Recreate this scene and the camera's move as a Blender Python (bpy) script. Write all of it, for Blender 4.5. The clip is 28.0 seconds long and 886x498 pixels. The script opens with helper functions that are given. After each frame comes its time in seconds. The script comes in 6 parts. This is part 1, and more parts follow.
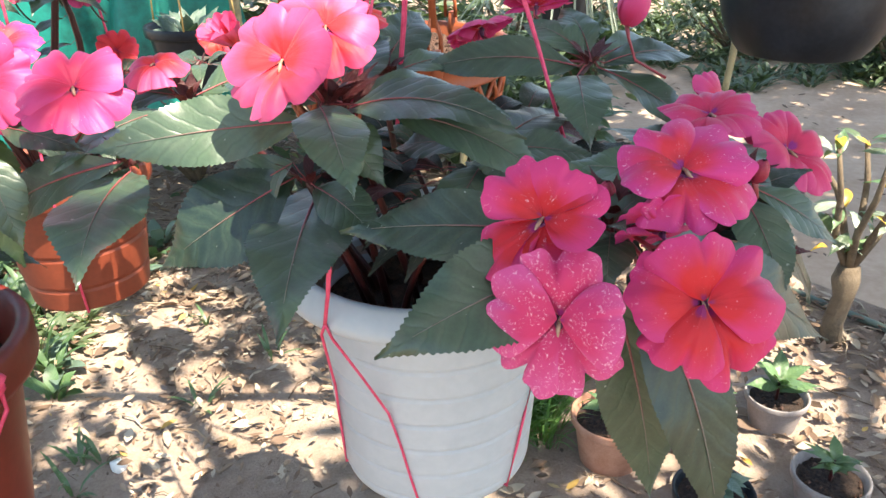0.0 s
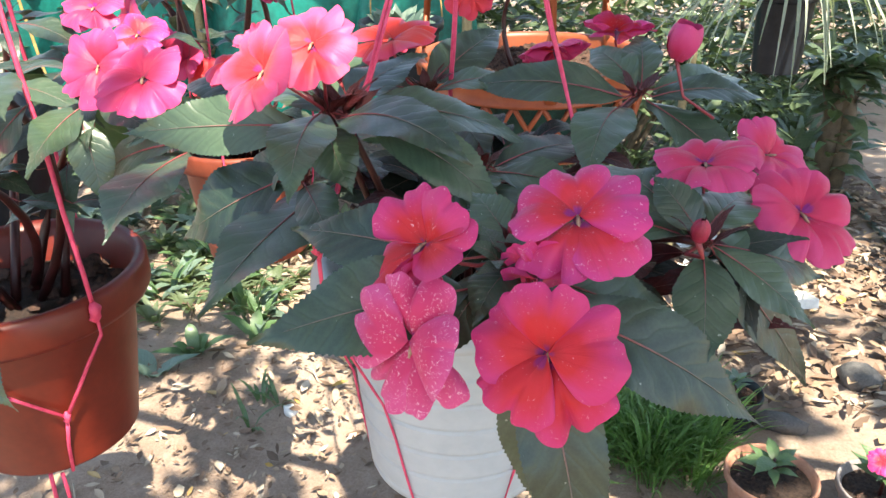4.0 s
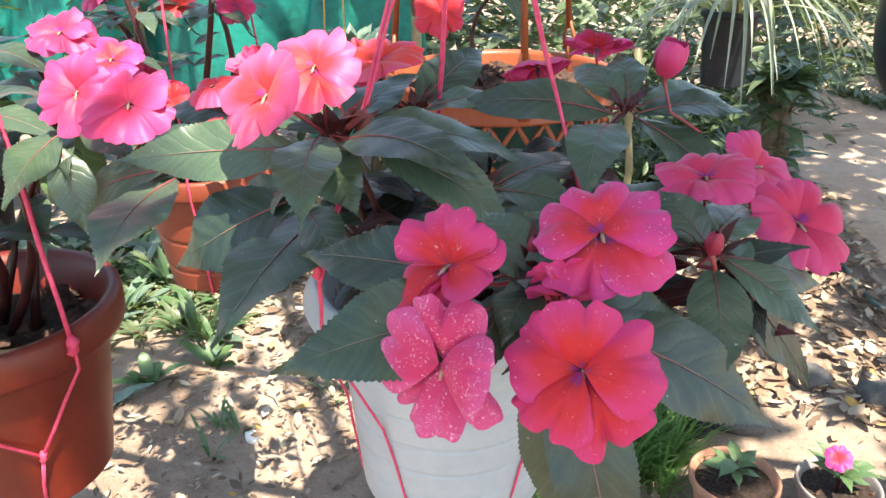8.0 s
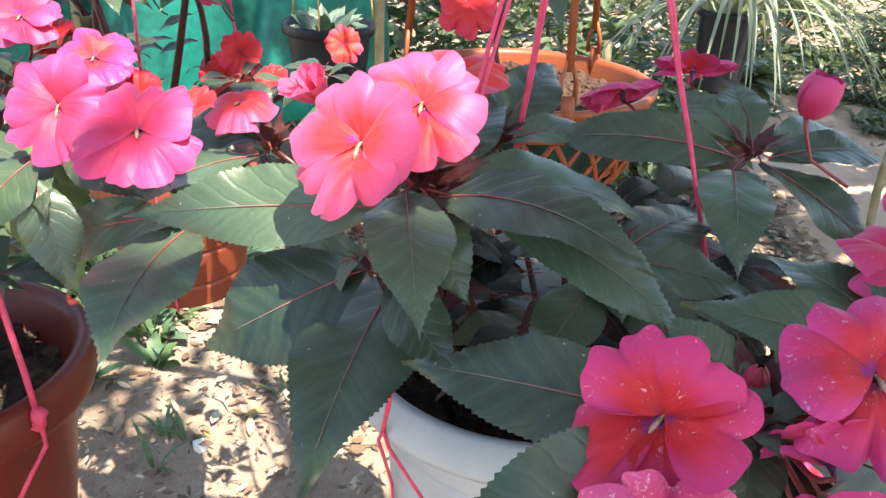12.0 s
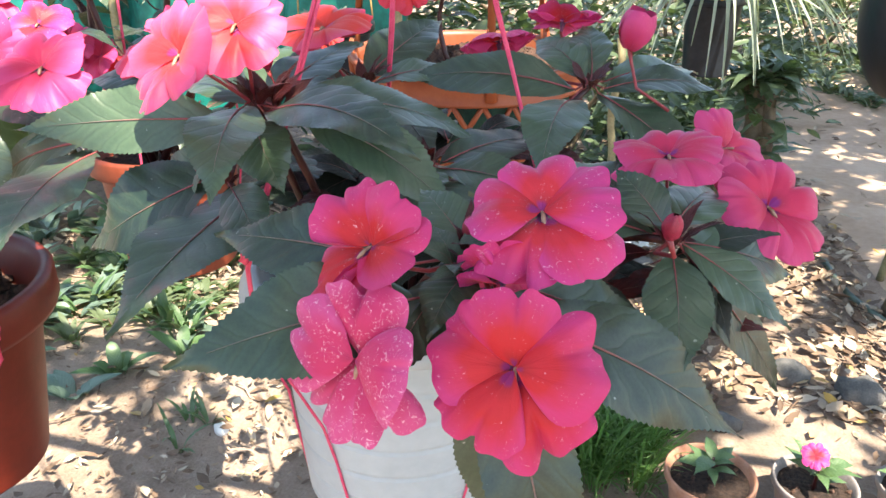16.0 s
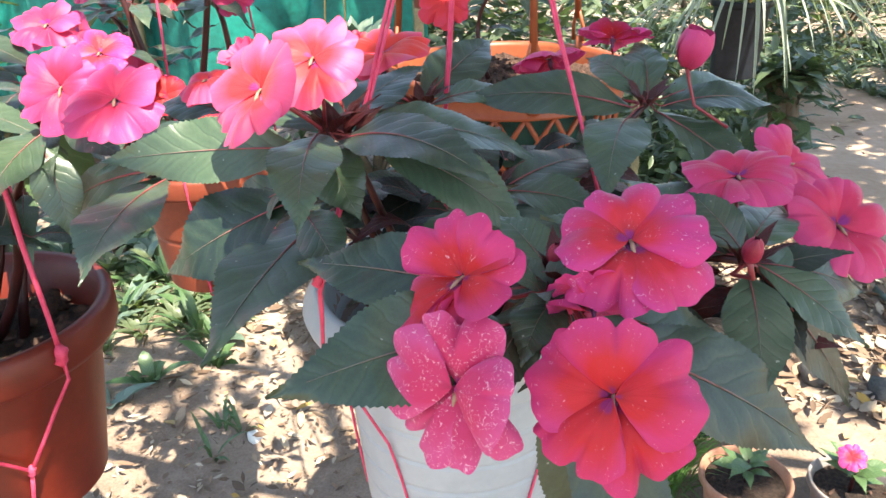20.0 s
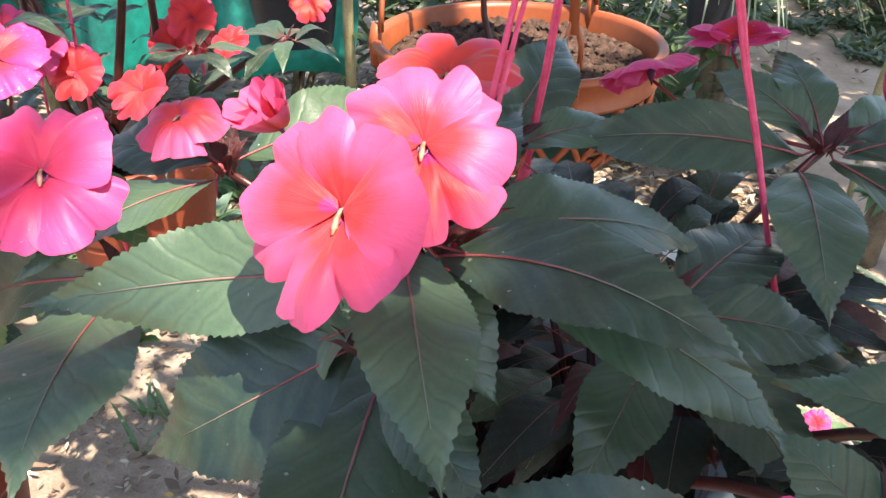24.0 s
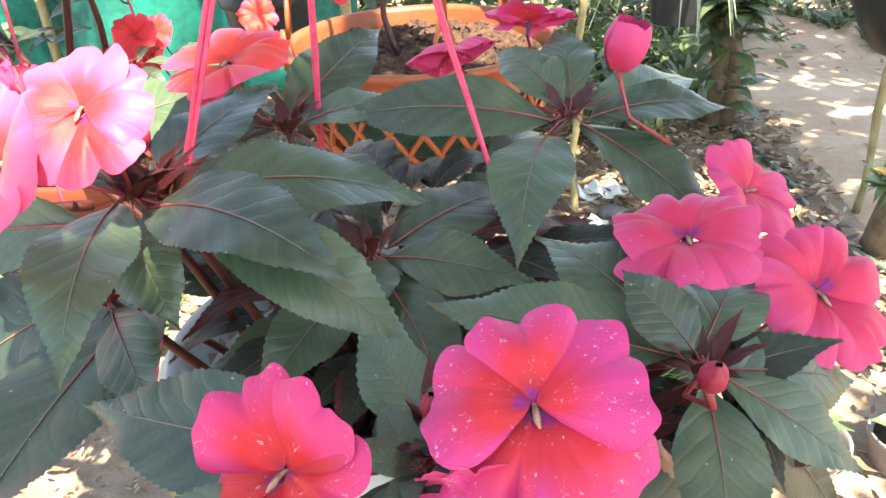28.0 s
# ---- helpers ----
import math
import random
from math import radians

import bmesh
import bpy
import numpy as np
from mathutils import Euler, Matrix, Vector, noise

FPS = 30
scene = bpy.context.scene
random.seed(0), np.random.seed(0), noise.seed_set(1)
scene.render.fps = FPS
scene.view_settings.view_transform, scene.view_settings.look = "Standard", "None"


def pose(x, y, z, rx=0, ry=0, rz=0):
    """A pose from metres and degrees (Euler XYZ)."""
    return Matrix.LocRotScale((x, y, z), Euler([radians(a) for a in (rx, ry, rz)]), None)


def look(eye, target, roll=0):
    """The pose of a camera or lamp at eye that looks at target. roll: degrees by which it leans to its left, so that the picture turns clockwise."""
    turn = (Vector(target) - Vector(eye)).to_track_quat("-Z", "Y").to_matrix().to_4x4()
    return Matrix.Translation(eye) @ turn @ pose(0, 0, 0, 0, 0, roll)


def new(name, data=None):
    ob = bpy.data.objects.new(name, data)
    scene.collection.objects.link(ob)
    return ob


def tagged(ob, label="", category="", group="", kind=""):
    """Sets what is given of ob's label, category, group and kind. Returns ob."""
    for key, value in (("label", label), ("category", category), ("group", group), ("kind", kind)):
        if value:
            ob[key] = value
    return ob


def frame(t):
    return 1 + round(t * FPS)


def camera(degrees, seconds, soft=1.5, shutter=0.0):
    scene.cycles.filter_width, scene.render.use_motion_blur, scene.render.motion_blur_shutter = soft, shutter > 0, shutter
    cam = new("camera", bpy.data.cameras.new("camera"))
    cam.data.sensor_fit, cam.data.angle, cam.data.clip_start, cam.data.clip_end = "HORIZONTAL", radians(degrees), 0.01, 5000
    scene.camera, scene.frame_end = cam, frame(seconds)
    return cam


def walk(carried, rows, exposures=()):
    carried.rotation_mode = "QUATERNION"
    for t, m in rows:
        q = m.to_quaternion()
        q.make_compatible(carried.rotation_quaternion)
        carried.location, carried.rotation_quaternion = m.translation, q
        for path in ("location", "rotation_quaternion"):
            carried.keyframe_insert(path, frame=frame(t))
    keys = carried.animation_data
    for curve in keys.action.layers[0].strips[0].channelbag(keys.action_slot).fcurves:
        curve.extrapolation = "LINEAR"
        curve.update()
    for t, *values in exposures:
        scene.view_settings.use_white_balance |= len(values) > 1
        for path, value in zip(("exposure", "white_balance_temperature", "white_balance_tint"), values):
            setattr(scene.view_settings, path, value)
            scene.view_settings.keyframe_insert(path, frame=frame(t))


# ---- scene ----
cam = camera(61.0, 28.0)
PATH = [
    (0, (0.024, 0.002, 1.125), (-0.046, 1.788, 0.228), -1.4),
    (0.5, (0.012, -0.002, 1.141), (-0.173, 1.792, 0.277), -0.6),
    (1, (0.04, 0.006, 1.144), (-0.24, 1.806, 0.318), 0.5),
    (1.5, (0.08, 0.024, 1.137), (-0.365, 1.78, 0.288), -0.5),
    (2, (0.116, 0.029, 1.143), (-0.422, 1.766, 0.31), -1.7),
    (2.5, (0.148, 0.028, 1.137), (-0.486, 1.702, 0.246), -2.2),
    (4.5, (0.187, 0.015, 1.14), (-0.512, 1.669, 0.258), -1.2),
    (5, (0.184, 0.004, 1.142), (-0.561, 1.645, 0.274), -1.7),
    (5.5, (0.201, -0.005, 1.143), (-0.542, 1.658, 0.318), -2.0),
    (6, (0.203, -0.003, 1.139), (-0.482, 1.675, 0.292), -1.1),
    (6.5, (0.192, 0.0, 1.14), (-0.521, 1.657, 0.277), -2.2),
    (7, (0.18, -0.003, 1.145), (-0.568, 1.655, 0.313), -3.3),
    (7.5, (0.174, 0.001, 1.144), (-0.492, 1.7, 0.327), -2.1),
    (8, (0.151, 0.011, 1.141), (-0.4, 1.735, 0.291), -1.2),
    (8.5, (0.133, 0.014, 1.141), (-0.336, 1.76, 0.284), -0.6),
    (9, (0.102, 0.036, 1.141), (-0.286, 1.807, 0.296), -1.0),
    (9.5, (0.065, 0.049, 1.133), (-0.165, 1.846, 0.286), -0.2),
    (10, (0.026, 0.049, 1.131), (-0.099, 1.851, 0.272), -0.2),
    (10.5, (-0.012, 0.041, 1.123), (-0.034, 1.845, 0.261), 1.1),
    (11, (-0.029, 0.053, 1.135), (-0.222, 1.853, 0.284), -0.1),
    (11.5, (-0.005, 0.089, 1.135), (-0.28, 1.864, 0.256), 2.3),
    (12, (0.025, 0.104, 1.142), (-0.344, 1.852, 0.242), 2.6),
    (12.5, (0.075, 0.113, 1.147), (-0.406, 1.844, 0.269), 0.8),
    (13, (0.12, 0.117, 1.148), (-0.387, 1.848, 0.285), 0.1),
    (13.5, (0.152, 0.103, 1.14), (-0.37, 1.833, 0.281), 0.4),
    (15.5, (0.167, 0.057, 1.121), (-0.328, 1.787, 0.248), 0.1),
    (16, (0.166, 0.054, 1.118), (-0.348, 1.78, 0.249), -0.0),
    (16.5, (0.163, 0.056, 1.117), (-0.344, 1.788, 0.255), -0.3),
    (17, (0.157, 0.052, 1.118), (-0.336, 1.791, 0.262), -0.3),
    (17.5, (0.153, 0.05, 1.119), (-0.35, 1.792, 0.275), -0.3),
    (18, (0.153, 0.05, 1.121), (-0.369, 1.793, 0.289), -1.1),
    (18.5, (0.153, 0.051, 1.122), (-0.395, 1.776, 0.27), -1.9),
    (19, (0.149, 0.05, 1.123), (-0.433, 1.742, 0.229), -1.7),
    (19.5, (0.147, 0.041, 1.13), (-0.443, 1.745, 0.266), -1.8),
    (20, (0.137, 0.042, 1.133), (-0.419, 1.758, 0.268), -1.6),
    (20.5, (0.082, 0.043, 1.133), (-0.273, 1.819, 0.283), -0.8),
    (22.5, (-0.08, 0.09, 1.136), (0.114, 1.827, 0.163), 1.3),
    (23, (-0.074, 0.117, 1.137), (0.021, 1.865, 0.169), 1.3),
    (23.5, (-0.041, 0.167, 1.143), (-0.139, 1.912, 0.171), 2.2),
    (24, (-0.008, 0.201, 1.144), (-0.306, 1.885, 0.106), 0.8),
    (24.5, (0.029, 0.218, 1.149), (-0.365, 1.874, 0.1), -0.4),
    (25, (0.055, 0.234, 1.157), (-0.391, 1.868, 0.092), -1.7),
    (25.5, (0.072, 0.25, 1.153), (-0.362, 1.897, 0.105), -2.4),
    (26, (0.086, 0.263, 1.15), (-0.35, 1.897, 0.082), -2.9),
    (26.5, (0.111, 0.252, 1.153), (-0.306, 1.898, 0.096), -3.8),
    (27, (0.128, 0.227, 1.147), (-0.28, 1.885, 0.106), -4.1),
    (27.5, (0.135, 0.203, 1.143), (-0.274, 1.87, 0.116), -3.6),
    (28, (0.141, 0.178, 1.141), (-0.285, 1.854, 0.137), -3.3),
]
# the camera brightens its picture when it turns to the dark leaves, and keeps it slightly warm
EXPOSURES = [(0.0, 1.77, 7100, 8), (4.5, 1.71, 7100, 8), (8.0, 1.75, 7100, 8), (11.0, 1.73, 7100, 8), (13.0, 1.69, 7100, 8), (16.0, 1.87, 7100, 8), (20.0, 1.81, 7100, 8), (23.0, 1.77, 7100, 8), (24.0, 1.64, 7050, 9), (25.0, 1.62, 7050, 9), (26.0, 1.85, 7400, 8), (26.5, 2.10, 7700, 7), (27.2, 2.42, 8000, 7), (28.0, 2.48, 8000, 7)]
walk(cam, [(t, look(eye, target, roll)) for t, eye, target, roll in PATH], EXPOSURES)


# ---------- world, sun, exposure ----------
SUN_FROM = Vector((0.34, -0.30, 0.89)).normalized()
world = bpy.data.worlds.new("sky")
scene.world = world
world.use_nodes = True
wn = world.node_tree
sky = wn.nodes.new("ShaderNodeTexSky")
sky.sky_type, sky.sun_disc = "NISHITA", False
sky.sun_elevation = math.asin(SUN_FROM.z)
sky.sun_rotation = math.atan2(SUN_FROM.x, SUN_FROM.y)
wn.links.new(sky.outputs[0], wn.nodes["Background"].inputs[0])
wn.nodes["Background"].inputs[1].default_value = 0.13
sun = new("sun", bpy.data.lights.new("sun", "SUN"))
sun.data.energy, sun.data.angle, sun.data.color = 5.0, radians(0.4), (1.0, 0.94, 0.84)
sun.matrix_world = look(SUN_FROM * 20, (0, 0, 0))

GROUND = -0.2


# ---------- materials ----------
def nodes_of(name):
    m = bpy.data.materials.new(name)
    m.use_nodes = True
    return m, m.node_tree, m.node_tree.nodes["Principled BSDF"]


def ramp(nt, fac, stops):
    r = nt.nodes.new("ShaderNodeValToRGB")
    while len(r.color_ramp.elements) < len(stops):
        r.color_ramp.elements.new(0.5)
    for e, (p, c) in zip(r.color_ramp.elements, stops):
        e.position, e.color = p, (*c, 1)
    nt.links.new(fac, r.inputs[0])
    return r.outputs[0]


def noise_of(nt, scale, detail=3.0, rough=0.55, coords=None, distort=0.0):
    n = nt.nodes.new("ShaderNodeTexNoise")
    n.inputs["Scale"].default_value, n.inputs["Detail"].default_value = scale, detail
    n.inputs["Roughness"].default_value, n.inputs["Distortion"].default_value = rough, distort
    if coords is None:
        coords = nt.nodes.new("ShaderNodeTexCoord").outputs["Object"]
    nt.links.new(coords, n.inputs["Vector"])
    return n.outputs["Fac"]


def calc(nt, op, a, b=None, c=None):
    n = nt.nodes.new("ShaderNodeMath")
    n.operation = op
    for i, v in enumerate((a, b, c)):
        if v is None:
            continue
        if isinstance(v, (int, float)):
            n.inputs[i].default_value = v
        else:
            nt.links.new(v, n.inputs[i])
    return n.outputs[0]


def blend(nt, fac, a, b, mode="MIX"):
    n = nt.nodes.new("ShaderNodeMix")
    n.data_type, n.blend_type = "RGBA", mode
    for i, v in ((0, fac), (6, a), (7, b)):
        if isinstance(v, (int, float)):
            n.inputs[i].default_value = v
        elif isinstance(v, tuple):
            n.inputs[i].default_value = (*v, 1)
        else:
            nt.links.new(v, n.inputs[i])
    return n.outputs[2]


def bump(nt, bsdf, height, strength=0.4, distance=0.002):
    b = nt.nodes.new("ShaderNodeBump")
    b.inputs["Strength"].default_value, b.inputs["Distance"].default_value = strength, distance
    nt.links.new(height, b.inputs["Height"])
    nt.links.new(b.outputs[0], bsdf.inputs["Normal"])


def plain(name, c1, c2, scale, rough=0.6, bumpy=0.2, fine=0.001, spec=0.5):
    """Two tones mottled at two scales, with fine relief."""
    m, nt, b = nodes_of(name)
    big, small = noise_of(nt, scale), noise_of(nt, scale * 9, 4)
    f = calc(nt, "ADD", calc(nt, "MULTIPLY", big, 0.65), calc(nt, "MULTIPLY", small, 0.35))
    nt.links.new(ramp(nt, f, ((0.35, c1), (0.65, c2))), b.inputs["Base Color"])
    b.inputs["Roughness"].default_value = rough
    b.inputs["Specular IOR Level"].default_value = spec
    bump(nt, b, small, bumpy, fine)
    return m


def leaf_material(name, dark, light, vein, rough=0.46, thin=0.12, veins=9.0, gloss=0.30, bloom=0.0):
    """Leaf blade: pinnate side veins along the UV, mottling, a little light through the blade."""
    m, nt, b = nodes_of(name)
    uv = nt.nodes.new("ShaderNodeTexCoord").outputs["UV"]
    sep = nt.nodes.new("ShaderNodeSeparateXYZ")
    nt.links.new(uv, sep.inputs[0])
    side = calc(nt, "ABSOLUTE", calc(nt, "SUBTRACT", sep.outputs[0], 0.5))
    ph = calc(nt, "SUBTRACT", calc(nt, "MULTIPLY", sep.outputs[1], veins), calc(nt, "MULTIPLY", calc(nt, "POWER", side, 0.85), 3.6))
    ph = calc(nt, "ADD", ph, calc(nt, "MULTIPLY", noise_of(nt, 55, 2), 1.1))
    dist = calc(nt, "ABSOLUTE", calc(nt, "SUBTRACT", calc(nt, "FRACT", ph), 0.5))
    line = calc(nt, "SMOOTH_MIN", calc(nt, "MULTIPLY", dist, 7.0), 1.0, 0.2)
    wave = calc(nt, "COSINE", calc(nt, "MULTIPLY", calc(nt, "SUBTRACT", calc(nt, "FRACT", ph), 0.5), 6.283))
    mott = calc(nt, "ADD", calc(nt, "MULTIPLY", noise_of(nt, 45, 3), 0.6), calc(nt, "MULTIPLY", noise_of(nt, 620, 3, 0.7), 0.4))
    rnd = nt.nodes.new("ShaderNodeObjectInfo").outputs["Random"]
    tone = calc(nt, "ADD", calc(nt, "MULTIPLY", mott, 0.62), calc(nt, "MULTIPLY", rnd, 0.34))
    tone = calc(nt, "ADD", tone, calc(nt, "MULTIPLY", wave, 0.05))
    base = ramp(nt, tone, ((0.25, dark), (0.75, light)))
    col = blend(nt, calc(nt, "MULTIPLY", calc(nt, "SUBTRACT", 1.0, line), calc(nt, "MULTIPLY", noise_of(nt, 90, 2), 0.6)), base, vein)
    spots = calc(nt, "GREATER_THAN", noise_of(nt, 300, 2, 0.4), 0.765)
    col = blend(nt, calc(nt, "MULTIPLY", spots, 0.5 if gloss > 0.1 else 0.0), col, (0.45, 0.5, 0.42))
    nt.links.new(col, b.inputs["Base Color"])
    nt.links.new(calc(nt, "ADD", rough - 0.14, calc(nt, "MULTIPLY", mott, 0.28)), b.inputs["Roughness"])
    b.inputs["Sheen Weight"].default_value, b.inputs["Sheen Roughness"].default_value = bloom, 0.45
    b.inputs["Coat Weight"].default_value = gloss
    b.inputs["Coat Roughness"].default_value = 0.34
    h = calc(nt, "ADD", calc(nt, "MULTIPLY", line, 0.35), calc(nt, "ADD", calc(nt, "MULTIPLY", wave, -0.14), calc(nt, "MULTIPLY", noise_of(nt, 420, 3), 0.35)))
    bump(nt, b, h, 0.52, 0.0008)
    tr = nt.nodes.new("ShaderNodeBsdfTranslucent")
    nt.links.new(blend(nt, 0.5, col, (light[0] * 2.2, light[1] * 2.6, light[2] * 0.8)), tr.inputs[0])
    mix = nt.nodes.new("ShaderNodeMixShader")
    mix.inputs[0].default_value = thin
    nt.links.new(b.outputs[0], mix.inputs[1])
    nt.links.new(tr.outputs[0], mix.inputs[2])
    nt.links.new(mix.outputs[0], nt.nodes["Material Output"].inputs[0])
    return m


def petal_material(name, throat, mid, edge, specks=0.0, rim_from=0.70):
    """Petal: throat, middle and rim colours along V, fine streaks fanning out, optional pale scuffs."""
    m, nt, b = nodes_of(name)
    uv = nt.nodes.new("ShaderNodeTexCoord").outputs["UV"]
    sep = nt.nodes.new("ShaderNodeSeparateXYZ")
    nt.links.new(uv, sep.inputs[0])
    rnd = nt.nodes.new("ShaderNodeObjectInfo").outputs["Random"]
    mapn = nt.nodes.new("ShaderNodeMapping")
    mapn.inputs["Scale"].default_value = (26, 3.0, 1)
    nt.links.new(uv, mapn.inputs[0])
    streak = noise_of(nt, 1.0, 3, 0.6, mapn.outputs[0], 0.3)
    wob = noise_of(nt, 70, 2)
    rim = calc(nt, "ABSOLUTE", calc(nt, "SUBTRACT", sep.outputs[0], 0.5))
    v = calc(nt, "ADD", sep.outputs[1], calc(nt, "MULTIPLY", calc(nt, "SUBTRACT", wob, 0.5), 0.35))
    v = calc(nt, "ADD", v, calc(nt, "MULTIPLY", calc(nt, "POWER", calc(nt, "MULTIPLY", rim, 2.0), 3.0), 0.38))
    v = calc(nt, "ADD", v, calc(nt, "MULTIPLY", calc(nt, "SUBTRACT", rnd, 0.5), 0.34))
    deep = tuple(0.75 * c for c in mid)
    col = ramp(nt, v, ((0.02, throat), (0.10, deep), (0.30, mid), (rim_from, mid), (0.4 + 0.6 * rim_from + 0.18, edge)))
    col = blend(nt, calc(nt, "MULTIPLY", streak, 0.2), col, tuple(0.55 * c for c in mid))
    if specks:
        sn = noise_of(nt, 330, 6, 0.78, None, 1.6)
        sm = nt.nodes.new("ShaderNodeMapRange")
        sm.inputs[1].default_value, sm.inputs[2].default_value = 0.62 - 0.06 * specks, 0.70 - 0.05 * specks
        nt.links.new(sn, sm.inputs[0])
        patch = calc(nt, "GREATER_THAN", calc(nt, "ADD", noise_of(nt, 130, 3), calc(nt, "MULTIPLY", sep.outputs[1], 0.20)), 0.76 - 0.13 * specks)
        col = blend(nt, calc(nt, "MULTIPLY", calc(nt, "MULTIPLY", sm.outputs[0], patch), 0.8), col, (0.88, 0.58, 0.66))
    nt.links.new(col, b.inputs["Base Color"])
    b.inputs["Roughness"].default_value = 0.5
    b.inputs["Sheen Weight"].default_value = 0.08
    b.inputs["Specular IOR Level"].default_value = 0.3
    bump(nt, b, calc(nt, "ADD", streak, calc(nt, "MULTIPLY", noise_of(nt, 500, 2), 0.4)), 0.35, 0.0008)
    tr = nt.nodes.new("ShaderNodeBsdfTranslucent")
    nt.links.new(col, tr.inputs[0])
    mix = nt.nodes.new("ShaderNodeMixShader")
    mix.inputs[0].default_value = 0.14
    nt.links.new(b.outputs[0], mix.inputs[1])
    nt.links.new(tr.outputs[0], mix.inputs[2])
    nt.links.new(mix.outputs[0], nt.nodes["Material Output"].inputs[0])
    return m


M_LEAF = leaf_material("impatiens_leaf", (0.008, 0.021, 0.012), (0.072, 0.118, 0.064), (0.007, 0.017, 0.010), 0.37, 0.06, 9.0, 0.38, 0.10)
# inner leaf: green darkened to carry the shade between stems, veins dull red
M_SHADED_LEAF = leaf_material("shaded_leaf", (0.005, 0.010, 0.006), (0.020, 0.032, 0.018), (0.03, 0.012, 0.012), 0.5, 0.04, 9.0, 0.06)
M_YOUNG = leaf_material("young_leaf", (0.026, 0.0045, 0.0055), (0.095, 0.011, 0.012), (0.13, 0.012, 0.016), 0.45, 0.12, 6, 0.08)
M_PALE = leaf_material("pale_leaf", (0.05, 0.10, 0.04), (0.11, 0.19, 0.07), (0.16, 0.24, 0.12))
M_BRIGHT = leaf_material("shrub_leaf", (0.05, 0.08, 0.04), (0.115, 0.16, 0.085), (0.14, 0.18, 0.10), 0.38, 0.2)
M_WEED = leaf_material("weed_leaf", (0.07, 0.10, 0.05), (0.17, 0.21, 0.11), (0.20, 0.24, 0.14), 0.5, 0.25)
M_STRIPED = leaf_material("striped_blade", (0.13, 0.17, 0.12), (0.38, 0.42, 0.36), (0.48, 0.52, 0.46), 0.45, 0.2, 2)
M_FEATHER = leaf_material("feathery_leaf", (0.06, 0.13, 0.035), (0.13, 0.25, 0.075), (0.16, 0.28, 0.1), 0.5, 0.3)
M_GREYLEAF = leaf_material("grey_green_leaf", (0.07, 0.12, 0.09), (0.14, 0.20, 0.15), (0.2, 0.26, 0.2))
M_YELLOW = leaf_material("yellow_leaf", (0.55, 0.30, 0.03), (0.75, 0.48, 0.05), (0.7, 0.5, 0.15), 0.5, 0.25)
M_MIDRIB = plain("leaf_midrib", (0.20, 0.034, 0.040), (0.32, 0.075, 0.080), 90, 0.45)
# midrib: red from the stalk, greying towards the tip
mn = M_MIDRIB.node_tree
gen = mn.nodes.new("ShaderNodeSeparateXYZ")
mn.links.new(mn.nodes.new("ShaderNodeTexCoord").outputs["Generated"], gen.inputs[0])
mb = mn.nodes["Principled BSDF"]
src = mb.inputs["Base Color"].links[0].from_socket
mn.links.new(blend(mn, ramp(mn, gen.outputs[1], ((0.35, (0, 0, 0)), (0.8, (0.85, 0.85, 0.85)))), src, (0.15, 0.165, 0.13)), mb.inputs["Base Color"])
M_STEM = plain("red_stem", (0.022, 0.005, 0.004), (0.070, 0.012, 0.011), 60, 0.4)
M_STALK = plain("pink_stalk", (0.20, 0.022, 0.028), (0.36, 0.055, 0.062), 80, 0.4)
M_BARK = plain("bark", (0.08, 0.055, 0.035), (0.19, 0.14, 0.09), 22, 0.85, 0.8, 0.004)
M_THROAT = plain("flower_throat", (0.03, 0.003, 0.02), (0.16, 0.02, 0.11), 150, 0.5)
M_EYE = plain("lilac_eye", (0.55, 0.22, 0.50), (0.75, 0.50, 0.72), 200, 0.5)
M_PISTIL = plain("pistil", (0.16, 0.06, 0.04), (0.50, 0.32, 0.22), 300, 0.5)
P_RED = petal_material("petal_red", (0.24, 0.012, 0.12), (0.60, 0.020, 0.030), (0.62, 0.042, 0.18), 0.5, 0.52)
P_PINK = petal_material("petal_pink", (0.28, 0.01, 0.16), (0.60, 0.034, 0.135), (0.66, 0.085, 0.25), 1.15)
P_ROSE = petal_material("petal_rose", (0.28, 0.02, 0.18), (0.64, 0.028, 0.048), (0.64, 0.048, 0.23), 0.7, 0.45)
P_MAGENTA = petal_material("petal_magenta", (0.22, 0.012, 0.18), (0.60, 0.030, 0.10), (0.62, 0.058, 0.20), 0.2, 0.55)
P_BLUSH = petal_material("petal_blush", (0.42, 0.02, 0.14), (0.64, 0.034, 0.045), (0.68, 0.085, 0.22), 0.0, 0.48)
P_CORAL = petal_material("petal_coral", (0.5, 0.03, 0.12), (0.72, 0.050, 0.040), (0.70, 0.065, 0.15))
P_SCARLET = petal_material("petal_scarlet", (0.3, 0.01, 0.06), (0.62, 0.028, 0.035), (0.64, 0.04, 0.08))
M_BUD = plain("bud_red", (0.20, 0.010, 0.028), (0.42, 0.024, 0.075), 90, 0.5)
M_WHITEPOT = plain("white_plastic", (0.37, 0.42, 0.45), (0.44, 0.49, 0.515), 14, 0.38, 0.06)
M_TERRA = plain("terracotta_plastic", (0.115, 0.0125, 0.0055), (0.168, 0.0200, 0.0090), 16, 0.40, 0.1)
M_RUST = plain("rust_plastic", (0.16, 0.030, 0.013), (0.24, 0.050, 0.022), 14, 0.5, 0.1)
M_STAIN = plain("soil_stained_plastic", (0.26, 0.18, 0.14), (0.46, 0.35, 0.29), 24, 0.7, 0.2)
M_LINER = plain("basket_liner", (0.004, 0.030, 0.026), (0.012, 0.085, 0.072), 60, 0.7)
